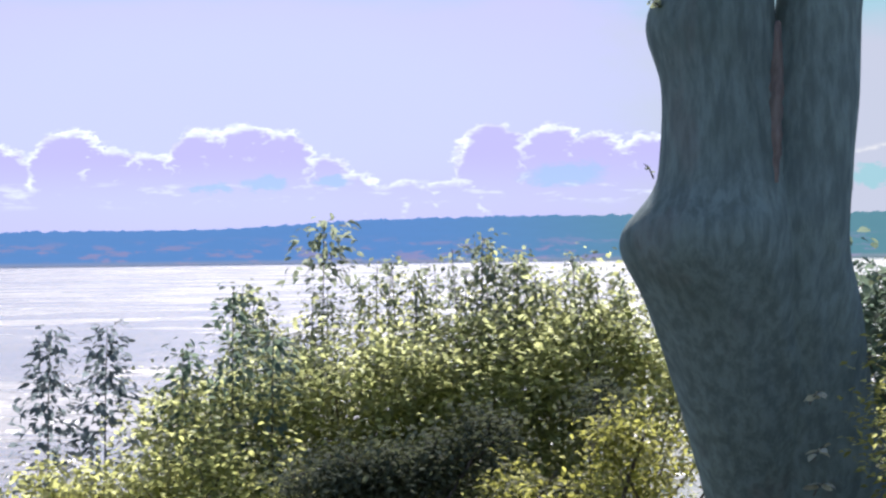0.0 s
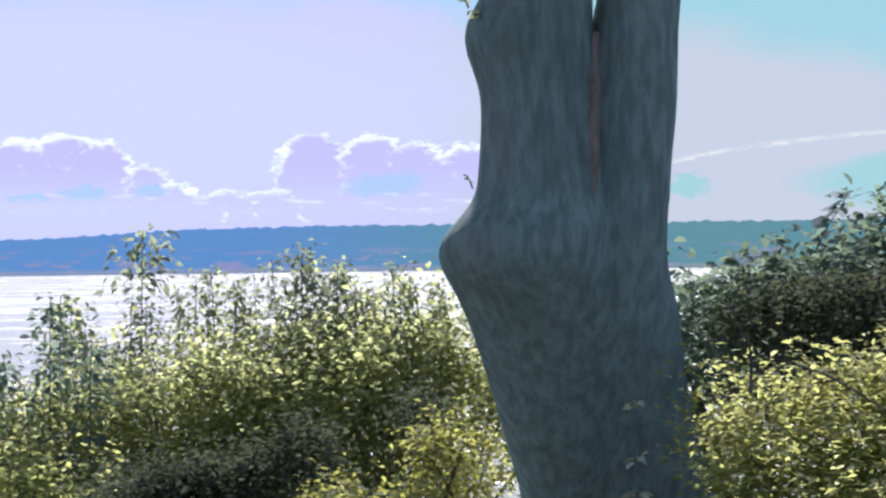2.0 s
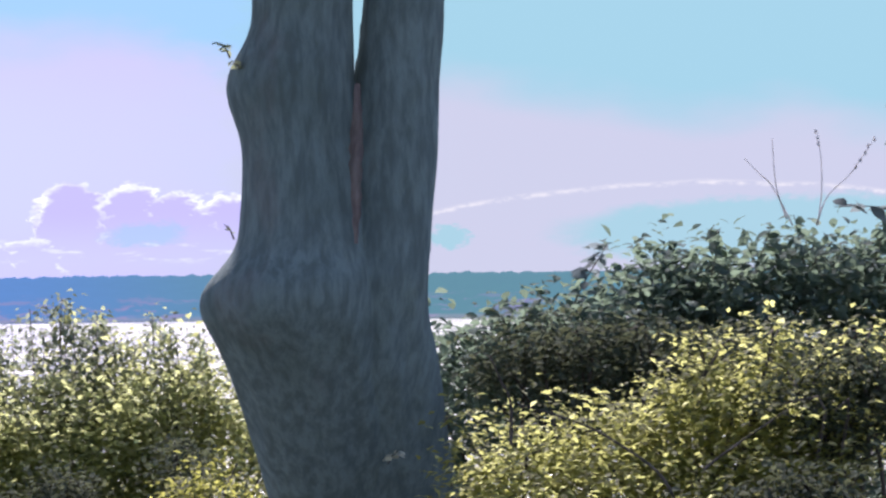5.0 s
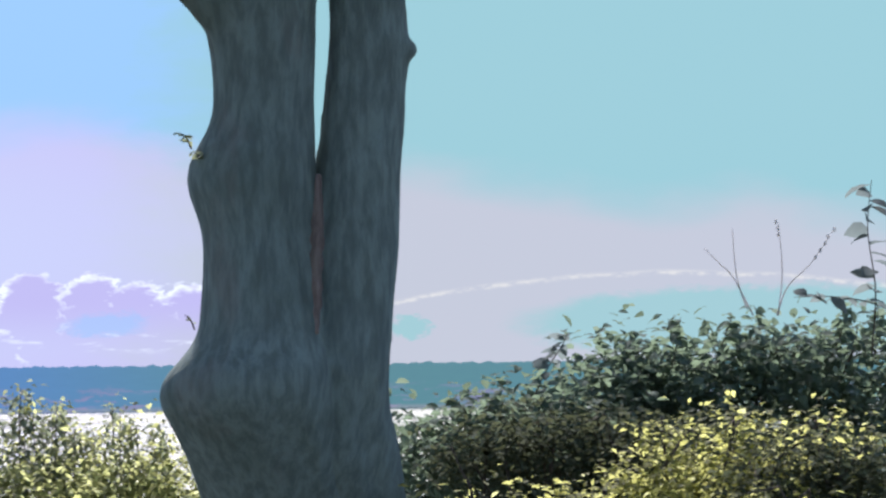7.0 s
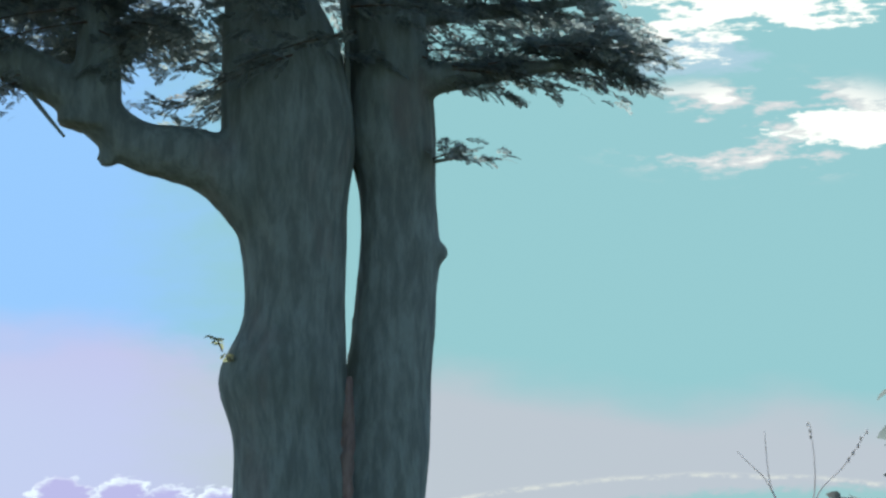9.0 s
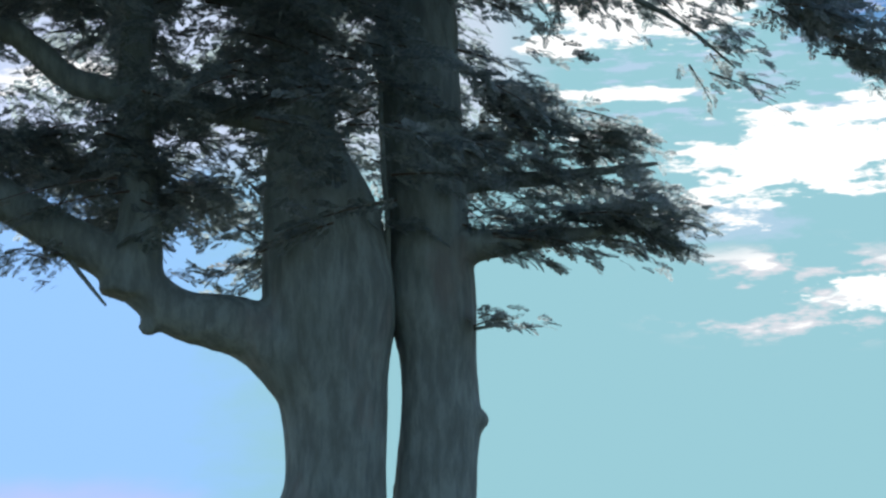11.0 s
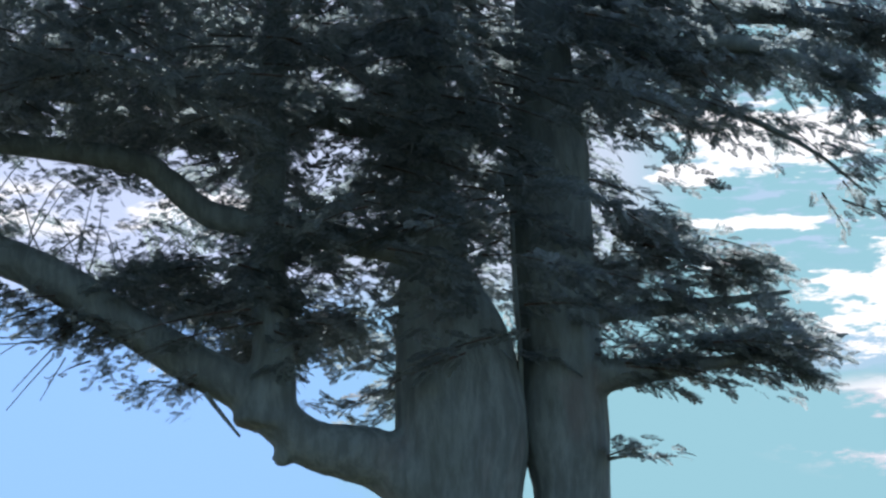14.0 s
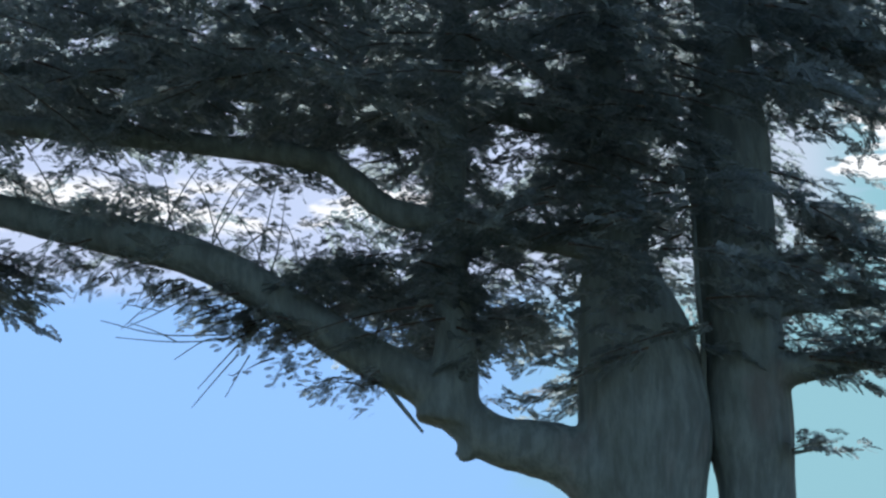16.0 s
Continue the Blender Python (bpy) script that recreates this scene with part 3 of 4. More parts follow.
part("limb", (*in_tree(riser_skin), BARK, True), tree, "upright limb rising from the long one")
KNOT = tube([(2.4, TREE_Y, 3.66), (2.49, TREE_Y, 3.63), (2.545, TREE_Y, 3.63)], [0.1, 0.065, 0.035], 10, 12, 0.05, 13)
skin = grown_together([stem_mesh(RIGHT_L, RIGHT_R, TREE_Y + 0.05, 0.9, 7.0), SIDE_LIMB, KNOT], 0.03, 3)
limb_skin, skin = picked(skin, lambda x, y, z: 4.3 < z < 5.2 and x > 2.52)
part("stem", (*in_tree(skin), BARK, True), tree, "straight upright stem beside a narrow slit")
part("limb", (*in_tree(limb_skin), BARK, True), tree)


def limb(points, radii, seed=0, name="limb", label="", rough=0.07):
    pts = [(x, TREE_Y + y, z) for x, y, z in points]
    part(name, (*in_tree(tube(pts, radii, 12, 8 * len(points), rough, seed)), BARK, True), tree, label)


limb([(1.93, -0.05, 4.45), (1.935, -0.12, 4.75), (1.915, -0.12, 5.1), (1.9, -0.1, 5.6), (1.91, -0.05, 6.4)], [0.03, 0.017, 0.016, 0.015, 0.01], 12, "limb", "thin upright shoot hugging the straight stem", 0.04)
limb([(1.5, 0, 5.3), (1.24, -0.1, 5.4), (0.63, -0.2, 5.47), (0.13, -0.2, 5.56), (-0.14, -0.2, 5.76), (-0.35, -0.2, 5.88), (-1.06, -0.2, 5.98), (-2.24, -0.1, 6.12), (-3.6, 0, 6.3)],
     [0.11, 0.09, 0.078, 0.078, 0.075, 0.072, 0.068, 0.055, 0.035], 3)
limb([(1.4, 0.2, 6.2), (0.8, 0.6, 6.45), (0.0, 0.9, 6.6), (-1.5, 1.0, 6.75), (-3.2, 1.0, 6.9)], [0.12, 0.1, 0.09, 0.07, 0.04], 4)
limb([(2.25, 0, 5.05), (2.7, 0.2, 5.12), (3.2, 0.3, 5.2), (3.7, 0.4, 5.3)], [0.08, 0.055, 0.035, 0.012], 6)
limb([(2.2, 0, 6.35), (2.7, -0.1, 6.6), (3.3, -0.2, 6.7), (4.0, -0.2, 6.45), (4.7, -0.2, 5.98), (5.2, -0.2, 5.85)], [0.12, 0.085, 0.055, 0.03, 0.018, 0.008], 7)
limb([(2.25, -0.1, 6.35), (2.75, -0.3, 6.32), (3.25, -0.35, 6.2), (3.7, -0.35, 5.98), (4.02, -0.35, 5.72)], [0.06, 0.035, 0.022, 0.013, 0.006], 14)
limb([(2.1, 0, 6.9), (3.0, 0.2, 7.05), (4.2, 0.3, 7.05), (5.6, 0.3, 6.9)], [0.12, 0.08, 0.06, 0.02], 8)
limb([(2.4, 0, 4.16), (2.55, -0.05, 4.18), (2.68, -0.1, 4.2)], [0.014, 0.009, 0.004], 9, "twig")
limb([(0.09, -0.2, 4.50), (0.20, -0.25, 4.35), (0.29, -0.25, 4.24)], [0.016, 0.012, 0.008], 10, "twig")

# gaps in the crown, as ellipses (x, z, half width, half height) in the tree's own plane, zone by zone
GAPS_STEMS = [(0.69, 5.97, 0.16, 0.16), (0.74, 5.17, 0.18, 0.11), (0.74, 5.79, 0.23, 0.18), (0.79, 6.20, 0.18, 0.12), (0.87, 4.55, 0.32, 0.18), (0.90, 5.92, 0.13, 0.12),
    (0.91, 6.40, 0.13, 0.11), (0.95, 5.62, 0.16, 0.13), (0.95, 6.13, 0.18, 0.12), (1.01, 5.30, 0.23, 0.13), (1.04, 4.76, 0.28, 0.16), (1.09, 5.61, 0.21, 0.13),
    (1.09, 6.62, 0.15, 0.11), (1.11, 5.18, 0.21, 0.15), (1.15, 4.95, 0.16, 0.13), (1.18, 5.08, 0.15, 0.12), (1.50, 6.48, 0.09, 0.09), (1.69, 6.05, 0.13, 0.08),
    (1.69, 6.69, 0.10, 0.07), (1.74, 4.98, 0.16, 0.15), (1.76, 5.2, 0.12, 0.14)]
GAPS_OPENING = [(-2.08, 5.49, 0.20, 0.09), (-2.04, 5.96, 0.30, 0.15), (-1.84, 5.77, 0.27, 0.10), (-1.36, 5.91, 0.40, 0.15), (-0.88, 6.01, 0.26, 0.11), (-0.74, 5.75, 0.64, 0.21),
    (-0.40, 5.46, 0.64, 0.17)]
GAPS_LEAFY = [(-2.05, 6.28, 0.12, 0.07), (-1.76, 6.69, 0.16, 0.07), (-1.65, 6.40, 0.11, 0.07), (-1.11, 6.80, 0.16, 0.07), (-0.82, 6.19, 0.15, 0.09), (-0.73, 6.34, 0.18, 0.08),
    (-0.18, 5.96, 0.13, 0.11), (-0.17, 5.72, 0.29, 0.16), (-0.16, 6.22, 0.12, 0.09), (-0.12, 4.93, 0.11, 0.09), (0.08, 4.80, 0.16, 0.09), (0.09, 5.96, 0.18, 0.11),
    (0.12, 5.24, 0.12, 0.09), (0.16, 5.78, 0.15, 0.11), (0.17, 4.94, 0.11, 0.09), (0.17, 5.43, 0.26, 0.11), (0.26, 5.94, 0.12, 0.11), (0.34, 5.68, 0.12, 0.08)]
GAPS_BOUGHS = [(2.51, 5.01, 0.10, 0.13), (2.5, 5.43, 0.1, 0.07), (2.61, 4.93, 0.20, 0.05), (2.62, 4.87, 0.30, 0.04), (2.65, 5.12, 0.16, 0.10), (2.70, 5.22, 0.10, 0.07),
    (2.72, 5.3, 0.1, 0.06), (2.77, 6.27, 0.20, 0.07), (2.87, 6.86, 0.08, 0.05), (2.90, 6.10, 0.60, 0.16), (3.13, 4.93, 0.20, 0.04), (3.24, 5.18, 0.10, 0.07),
    (3.53, 6.44, 0.23, 0.15), (3.82, 6.26, 0.20, 0.23), (4.29, 6.58, 0.20, 0.20)]
GAPS_BELOW = [(-0.51, 4.56, 0.15, 0.14), (-0.43, 4.28, 0.23, 0.12), (-0.35, 4.42, 0.29, 0.17), (0.25, 4.28, 0.20, 0.20)]
# each zone and the share of boughs that still cross its gaps
GAPS = ((GAPS_STEMS, 0.20), (GAPS_OPENING, 0.05), (GAPS_LEAFY, 0.18), (GAPS_BOUGHS, 0.32), (GAPS_BELOW, 0.00))


def thinned(x, y, z, luck):
    """True where the crown is open at this place for a bough of this luck."""
    q = TREE_Y / y
    x, z = x * q, 1.6 + (z - 1.6) * q
    for zone, keep in GAPS:
        if luck > keep and any(((x - a) / c) ** 2 + ((z - b) / d) ** 2 < 1 for a, b, c, d in zone):
            return True
    return noise.noise((x * 2.3, z * 5.2, 3.7)) > 0.48 and luck > 0.3


UNDER = [(-4.5, 6.1), (-3.0, 5.95), (-2.2, 5.7), (-1.2, 5.5), (-0.5, 5.2), (0.1, 4.85), (0.55, 4.62), (0.7, 4.45), (1.3, 4.5), (2.2, 4.95)]


def boughs(name, label, starts, seed, sprays=18, length=(0.5, 0.9), size=(0.13, 0.24), tilt=0.12, twigs=True, gaps=True):
    """Flat layered boughs: a thin branchlet from each start (x, y, z, heading), with sprays in two ranks along it."""
    rng = np.random.default_rng(seed)
    pts, heads, pitch, sizes, wood = [], [], [], [], []
    for x, y, z, heading in starts:
        ln = rng.uniform(*length)
        luck = rng.random()
        rise = rng.normal(-tilt, 0.12)
        d = np.array((math.sin(heading), math.cos(heading), rise))
        line = [np.array((x, y, z)) + d * ln * t - np.array((0, 0, 0.18 * ln * t * t)) for t in (0, 0.35, 0.7, 1.0)]
        if twigs and rng.random() < 0.7 and not any(thinned(*p, luck) for p in line[:3]) and not thinned(*line[3], luck):
            wood.append(tube(line, [0.007, 0.005, 0.0035, 0.002], 4, 6, 0.0, 0, False))
        rows = smooth_line(line, sprays)
        for i, p in enumerate(rows):
            side = 1 if i % 2 else -1
            if gaps and thinned(*p, luck):
                continue
            q = TREE_Y / p[1]
            if name == "crown" and gaps and 1.6 + (p[2] - 1.6) * q < np.interp(p[0] * q, *zip(*UNDER)) - 0.22:
                continue
            pts.append(p + rng.normal(0, 0.025, 3))
            heads.append(-(heading + side * rng.uniform(0.35, 0.95) * (1 - 0.7 * i / sprays)))
            pitch.append(rise * 0.6 - 0.1 + rng.normal(0, 0.25))
            sizes.append(rng.uniform(*size) * (1.15 - 0.35 * i / sprays))
    k = len(pts)
    v, f = scatter(SPRAY, np.array(pts), turns(np.array(heads), np.array(pitch), rng.normal(0, 0.5, k)), np.array(sizes))
    ob = part(name, (*in_tree((v, f)), NEEDLE, False), tree, label, "stuff")
    if wood:
        w, g = join(wood)
        part("branchlet", (*in_tree((w, g)), TWIG, False), ob, "thin dark branchlets", "stuff")
    return ob


def box_starts(n, x0, x1, z0, z1, y0, y1, seed, lower=None):
    rng = np.random.default_rng(seed)
    out = []
    while len(out) < n:
        x, z, y = rng.uniform(x0, x1), rng.uniform(z0, z1), rng.uniform(y0, y1)
        q = TREE_Y / y
        if lower is not None and 1.6 + (z - 1.6) * q < np.interp(x * q, *zip(*lower)):
            continue
        out.append((x, y, z, rng.choice([-1, 1]) * rng.normal(1.5, 0.5) if x < 2 else rng.normal(1.4, 0.4)))
    return out


def line_starts(points, n, spread, seed, side=1, wild=0.55):
    """Starts spread along a limb, headed outwards along it."""
    rng = np.random.default_rng(seed)
    rows = smooth_line([(x, TREE_Y + y, z) for x, y, z in points], 50)
    out = []
    for i in range(n):
        p = rows[int(rng.random() * 49)]
        out.append((p[0] + rng.normal(0, 0.05), p[1] + rng.normal(0, spread * 1.5), p[2] + rng.normal(0, spread), side * rng.normal(1.45, wild)))
    return out


def shading_overhang(n, near, far, seed):
    """Starts for unseen boughs added over the lawn and the viewer to shade the stems, thickest on the side of the long
    limb.
    """
    rng = np.random.default_rng(seed)
    out = []
    for i in range(n):
        y = rng.uniform(near, far)
        low = 2.6 + 0.43 * y if y < 11.5 else 2.25 + 0.41 * y
        out.append((-3.6 + 9.0 * rng.random() ** 1.7 * (1 if y > 8 else 1.3), y, max(low, 6.3) + 3.5 * rng.random() ** 1.6, rng.uniform(0, 6.28)))
    return out


boughs("crown", "dense dark green layered boughs", box_starts(600, -3.5, 2.3, 4.4, 7.6, 14.3, 17.4, 11, UNDER), 11, 27, (0.45, 0.85), (0.095, 0.175))
boughs("crown", "dense dark green layered boughs", box_starts(510, -3.8, 2.5, 6.0, 8.0, 13.6, 17.0, 12), 12, 28, (0.45, 0.85), (0.1, 0.19))
boughs("crown", "unseen deep green boughs high in the tree", box_starts(150, -3.4, 5.0, 7.6, 13.5, 13.2, 17.4, 21), 21, 14, (0.8, 1.4), (0.3, 0.5), 0.12, False)
boughs("bough", "flat spreading bough with feathery tips", line_starts([(2.35, -0.1, 4.72), (2.75, -0.2, 4.74), (3.15, -0.3, 4.8), (3.4, -0.35, 4.84)], 26, 0.06, 13), 13, 24, (0.35, 0.6), (0.09, 0.17), 0.04)
boughs("bough", "flat spreading bough with feathery tips", line_starts([(2.35, 0.1, 5.0), (2.7, 0.2, 5.08), (3.1, 0.3, 5.18), (3.3, 0.35, 5.22)], 30, 0.13, 14), 14, 24, (0.3, 0.55), (0.09, 0.17), 0.02)
boughs("bough", "short tufted bough", line_starts([(2.35, 0.1, 5.5), (2.6, 0.2, 5.6), (2.85, 0.3, 5.64)], 24, 0.09, 15), 15, 15, (0.25, 0.45), (0.12, 0.2), 0.0)
boughs("bough", "flat bough with loose feathery tips", line_starts([(2.35, 0.1, 5.24), (2.75, 0.15, 5.36), (3.1, 0.2, 5.42), (3.35, 0.2, 5.42)], 24, 0.08, 41), 41, 20, (0.25, 0.45), (0.08, 0.15), 0.06)
boughs("bough", "drooping bough reaching outwards", line_starts([(2.3, 0, 6.4), (2.9, -0.1, 6.6), (3.5, -0.2, 6.58), (4.2, -0.2, 6.3), (4.7, -0.2, 6.05)], 46, 0.1, 16), 16, 25, (0.35, 0.65), (0.09, 0.17), 0.15)
boughs("bough", "airy drooping bough against the bright cloud", line_starts([(2.8, -0.3, 6.3), (3.25, -0.35, 6.18), (3.7, -0.35, 5.96), (4.0, -0.35, 5.74)], 34, 0.1, 37, 1, 0.7), 37, 12, (0.2, 0.42), (0.07, 0.12), 0.25, True, False)
boughs("bough", "drooping tip of a long bough", line_starts([(4.1, -0.2, 6.4), (4.5, -0.2, 6.12), (4.8, -0.2, 5.95), (5.1, -0.2, 5.88)], 26, 0.07, 27), 27, 22, (0.25, 0.45), (0.08, 0.15), 0.15)
boughs("bough", "dark bough overhead", line_starts([(2.2, 0, 6.9), (3.0, 0.2, 7.0), (4.2, 0.3, 7.0), (5.2, 0.3, 6.9)], 115, 0.16, 17), 17, 25, (0.4, 0.7), (0.09, 0.17), 0.12)
boughs("spray", "single small spray on the bare stem", line_starts([(2.46, -0.05, 4.19), (2.5, -0.05, 4.2), (2.52, -0.05, 4.2)], 3, 0.02, 18), 18, 12, (0.3, 0.42), (0.1, 0.16), -0.1)
boughs("bough", "thin hanging tufts under the long limb", line_starts([(-0.5, -0.15, 4.86), (-0.6, -0.15, 4.9), (-0.8, -0.15, 5.0), (-1.4, -0.1, 5.22), (-2.2, 0, 5.36)], 40, 0.04, 19, -1, 1.3), 19, 10, (0.1, 0.24), (0.05, 0.1), 0.2)
boughs("bough", "light fringe of small sprays under the long limb", line_starts([(-2.0, -0.15, 5.3), (-1.6, -0.15, 5.27), (-1.2, -0.15, 5.2), (-0.86, -0.15, 4.97), (-0.62, -0.15, 4.81), (-0.32, -0.15, 4.62), (-0.12, -0.15, 4.52), (0.06, -0.15, 4.53)], 95, 0.045, 34, -1, 1.2), 34, 8, (0.06, 0.17), (0.045, 0.085), 0.1, True, False)
boughs("crown", "dense dark green layered boughs", box_starts(85, -0.6, 0.7, 4.85, 5.45, 14.6, 15.6, 35, UNDER), 35, 20, (0.25, 0.5), (0.08, 0.14), 0.1)
boughs("bough", "thin hanging tufts under the long limb", line_starts([(-0.91, -0.15, 5.06), (-0.68, -0.15, 4.95), (-0.5, -0.15, 4.85), (-0.3, -0.15, 4.77)], 24, 0.03, 30, -1, 0.7), 30, 9, (0.06, 0.17), (0.05, 0.085), 0.05)
boughs("bough", "bough tip hanging beyond the limb", line_starts([(-2.95, 0, 5.3), (-2.5, 0, 5.24), (-2.25, 0, 5.24)], 24, 0.05, 20, 1), 20, 23, (0.3, 0.48), (0.09, 0.17), 0.05)

boughs("crown", "dense dark green layered boughs", box_starts(75, 0.2, 2.3, 5.0, 7.0, 13.9, 14.4, 22), 22, 22, (0.3, 0.6), (0.09, 0.16))
boughs("crown", "dense dark green layered boughs", box_starts(66, -0.7, 1.4, 4.92, 5.7, 14.5, 16.4, 26, UNDER), 26, 24, (0.3, 0.55), (0.09, 0.15), 0.12)
boughs("crown", "dense dark green boughs between the stems", box_starts(32, 1.35, 2.0, 5.65, 7.3, 14.2, 15.4, 36), 36, 20, (0.25, 0.5), (0.09, 0.16), 0.1)
# boughs out of view, added to keep the front sky off stems and crown
boughs("crown", "unseen deep green boughs high in the tree", shading_overhang(235, 8.0, 13.6, 23), 23, 14, (0.8, 1.4), (0.3, 0.55), 0.05, False)
boughs("crown", "unseen boughs added far over the lawn to shade the stems", shading_overhang(150, -2.0, 8.0, 38), 38, 11, (1.0, 1.7), (0.5, 0.85), 0.05, False, False)

boughs("crown", "dark inner foliage of the crown", box_starts(350, -3.5, 2.3, 4.5, 7.6, 16.2, 18.0, 24, UNDER), 24, 14, (0.5, 0.9), (0.17, 0.29), 0.1, False)

# the seam below the slit, where the bark has split
part("seam", (*in_tree(tube([(1.9, 14.63, 2.86), (1.885, 14.6, 2.5), (1.88, 14.57, 2.2), (1.875, 14.56, 1.95)], [0.018, 0.036, 0.028, 0.01], 8, 24, 0.25, 3)), REDWOOD, True), tree, "reddish bare seam between the stems")

# bare twigs hanging below the long limb
rng = np.random.default_rng(5)
for i, (x, z, x2, z2) in enumerate([(-0.76, 4.81, -1.49, 4.79), (-0.86, 4.83, -1.58, 4.89), (-1.04, 5.08, -1.43, 4.85), (-0.79, 4.71, -1.04, 4.38), (-0.72, 4.71, -0.85, 4.44), (-0.79, 4.77, -1.01, 4.49), (-1.20, 5.14, -1.46, 4.84), (-1.31, 5.18, -1.38, 4.98), (-1.06, 5.08, -1.35, 4.93), (-0.86, 4.81, -1.15, 4.66), (-1.58, 5.30, -1.64, 5.16), (-0.86, 4.94, -1.08, 4.80), (-1.43, 5.21, -1.52, 5.13)]):
    sag = rng.normal(0, 0.03)
    limb([(x, -0.15, z), ((x + x2) / 2 + sag * 0.5, -0.2, (z + z2) / 2 + sag), (x2, -0.25, z2)], [0.0048, 0.0036, 0.0022], 30 + i, "twig", "bare hanging twig", 0.0)
    if i % 2 == 0:
        limb([((x + x2) / 2 + sag * 0.5, -0.2, (z + z2) / 2 + sag), (0.3 * x + 0.7 * x2, -0.22, 0.35 * z + 0.65 * z2 + 0.04), (0.1 * x + 0.9 * x2, -0.22, 0.2 * z + 0.8 * z2 + 0.09)], [0.004, 0.003, 0.002], 90 + i, "twig", "bare hanging twig", 0.0)


# fine bare twigs rising from the long limb into the opening above it
for i in range(22):
    x = rng.uniform(-2.0, 0.0)
    z = np.interp(x, (-1.8, -1.04, -0.38, 0.12), (5.56, 5.36, 4.99, 4.7))
    dx, dz = rng.choice([-1, 1]) * rng.uniform(0.1, 0.4), rng.uniform(0.4, 0.7)
    bend = rng.normal(0, 0.05)
    limb([(x, -0.05, z), (x + dx * 0.3 + bend, 0.02, z + dz * 0.35), (x + dx * 0.65 + bend * 0.5, 0.05, z + dz * 0.7 - bend), (x + dx, 0.0, z + dz)], [0.007, 0.005, 0.0035, 0.002], 60 + i, "twig", "fine bare twig", 0.0)
boughs("bough", "small loose tufts in the crown's openings", box_starts(210, -2.3, 0.5, 5.25, 6.05, 14.8, 15.6, 28, UNDER), 28, 8, (0.08, 0.22), (0.04, 0.07), 0.1, False, False)
boughs("bough", "small loose tufts above the crook of the limb", box_starts(18, 0.68, 1.2, 4.8, 5.02, 14.8, 15.4, 33), 33, 9, (0.1, 0.2), (0.055, 0.09), 0.15, True, False)
boughs("bough", "small loose tufts in the crown's openings", box_starts(110, 0.65, 1.95, 4.88, 6.3, 14.8, 15.6, 29, UNDER), 29, 8, (0.08, 0.18), (0.05, 0.085), 0.1, False, False)


# ---------------------------------------------------------------- shrubs
def shrub(name, label, base, lobes, material, leaf, seed, shape=SMALL_LEAF, category="shrub", group="shrubs on the bank", stems=3, flat=0.4, tuft=34):
    """A shrub: branching stems from one foot, leaves filling its lobes. lobes: (x, y, z, rx, ry, rz, leaves)."""
    rng = np.random.default_rng(seed)
    root = thing(name, base, label, category, group)
    o = np.array(base)
    P, Rr, S = [], [], []
    for lx, ly, lz, rx, ry, rz, n in lobes:
        c = np.array((lx, ly, lz))
        for k in range(stems):
            d = rng.normal(0, 1, 3)
            d[2] = abs(d[2])
            tip = c + d / np.linalg.norm(d) * np.array((rx, ry, rz)) * rng.uniform(0.8, 1.05)
            start = o + np.array((rng.normal(0, 0.15), rng.normal(0, 0.15), -0.2))
            mid = (start + c) / 2 + rng.normal(0, 0.12, 3)
            v, f = tube([start, mid, c + (tip - c) * 0.45, tip], [0.02, 0.015, 0.009, 0.003], 5, 10, 0.1, k)
            part("stem", (v - o, f, TWIG, True), root)
        # twig ends carry tufts of leaves, with shaded gaps between them
        k = max(8, int(n / tuft))
        d = rng.normal(0, 1, (k, 3))
        d /= np.linalg.norm(d, axis=1)[:, None]
        lump = np.array([noise.noise((*(q * 2.0 + c),)) for q in d])
        heads = c + d * np.array((rx, ry, rz)) * ((0.95 + 0.45 * lump) * rng.random(k) ** 0.35)[:, None]
        own = rng.integers(0, k, n)
        girth = rng.uniform(0.55, 1.25, k)[own, None] * leaf * 1.7
        P.append(heads[own] + np.clip(rng.normal(0, 1, (n, 3)), -1.7, 1.7) * np.array((1.15, 1.15, 0.8)) * girth)
        Rr.append(turns(rng.uniform(0, 2 * math.pi, n), rng.normal(-0.15, flat, n), rng.normal(0, flat, n)))
        S.append(rng.uniform(0.6, 1.2, n) * leaf)
    v, f = scatter(shape, np.vstack(P), np.concatenate(Rr), np.concatenate(S))
    part("foliage", (v - o, f, material, False), root, kind="stuff")
    return root


def shoot(name, label, foot, height, spread, leaves, leaf, material, seed, lean=0.1, category="sapling", group="upright shoots on the bank", bare=0.25, shape=LEAF_SHAPE):
    """A slim upright shoot with leaves all along it."""
    rng = np.random.default_rng(seed)
    root = thing(name, foot, label, category, group)
    pts = [(0, 0, -0.2), (lean * 0.3, 0, height * 0.35), (lean * 0.5, 0.02, height * 0.7), (lean, 0, height)]
    part("stem", (*tube(pts, [0.014, 0.011, 0.007, 0.004], 6, 16, 0.05, seed), TWIG, True), root)
    line = smooth_line(pts, 100)
    t = rng.uniform(bare, 1.0, leaves)
    p = line[(t * 99).astype(int)]
    yaw = rng.uniform(0, 2 * math.pi, leaves)
    out = spread * (1.2 - 0.85 * t) * rng.uniform(0.1, 1.0, leaves)
    p = p + np.stack([-np.sin(yaw) * out, np.cos(yaw) * out, rng.normal(0.02, 0.05, leaves)], -1)
    v, f = scatter(shape, p, turns(yaw, rng.normal(-0.3, 0.5, leaves), rng.normal(0, 0.4, leaves)), rng.uniform(0.7, 1.2, leaves) * leaf)
    part("foliage", (v, f, material, False), root, kind="stuff")
    return root


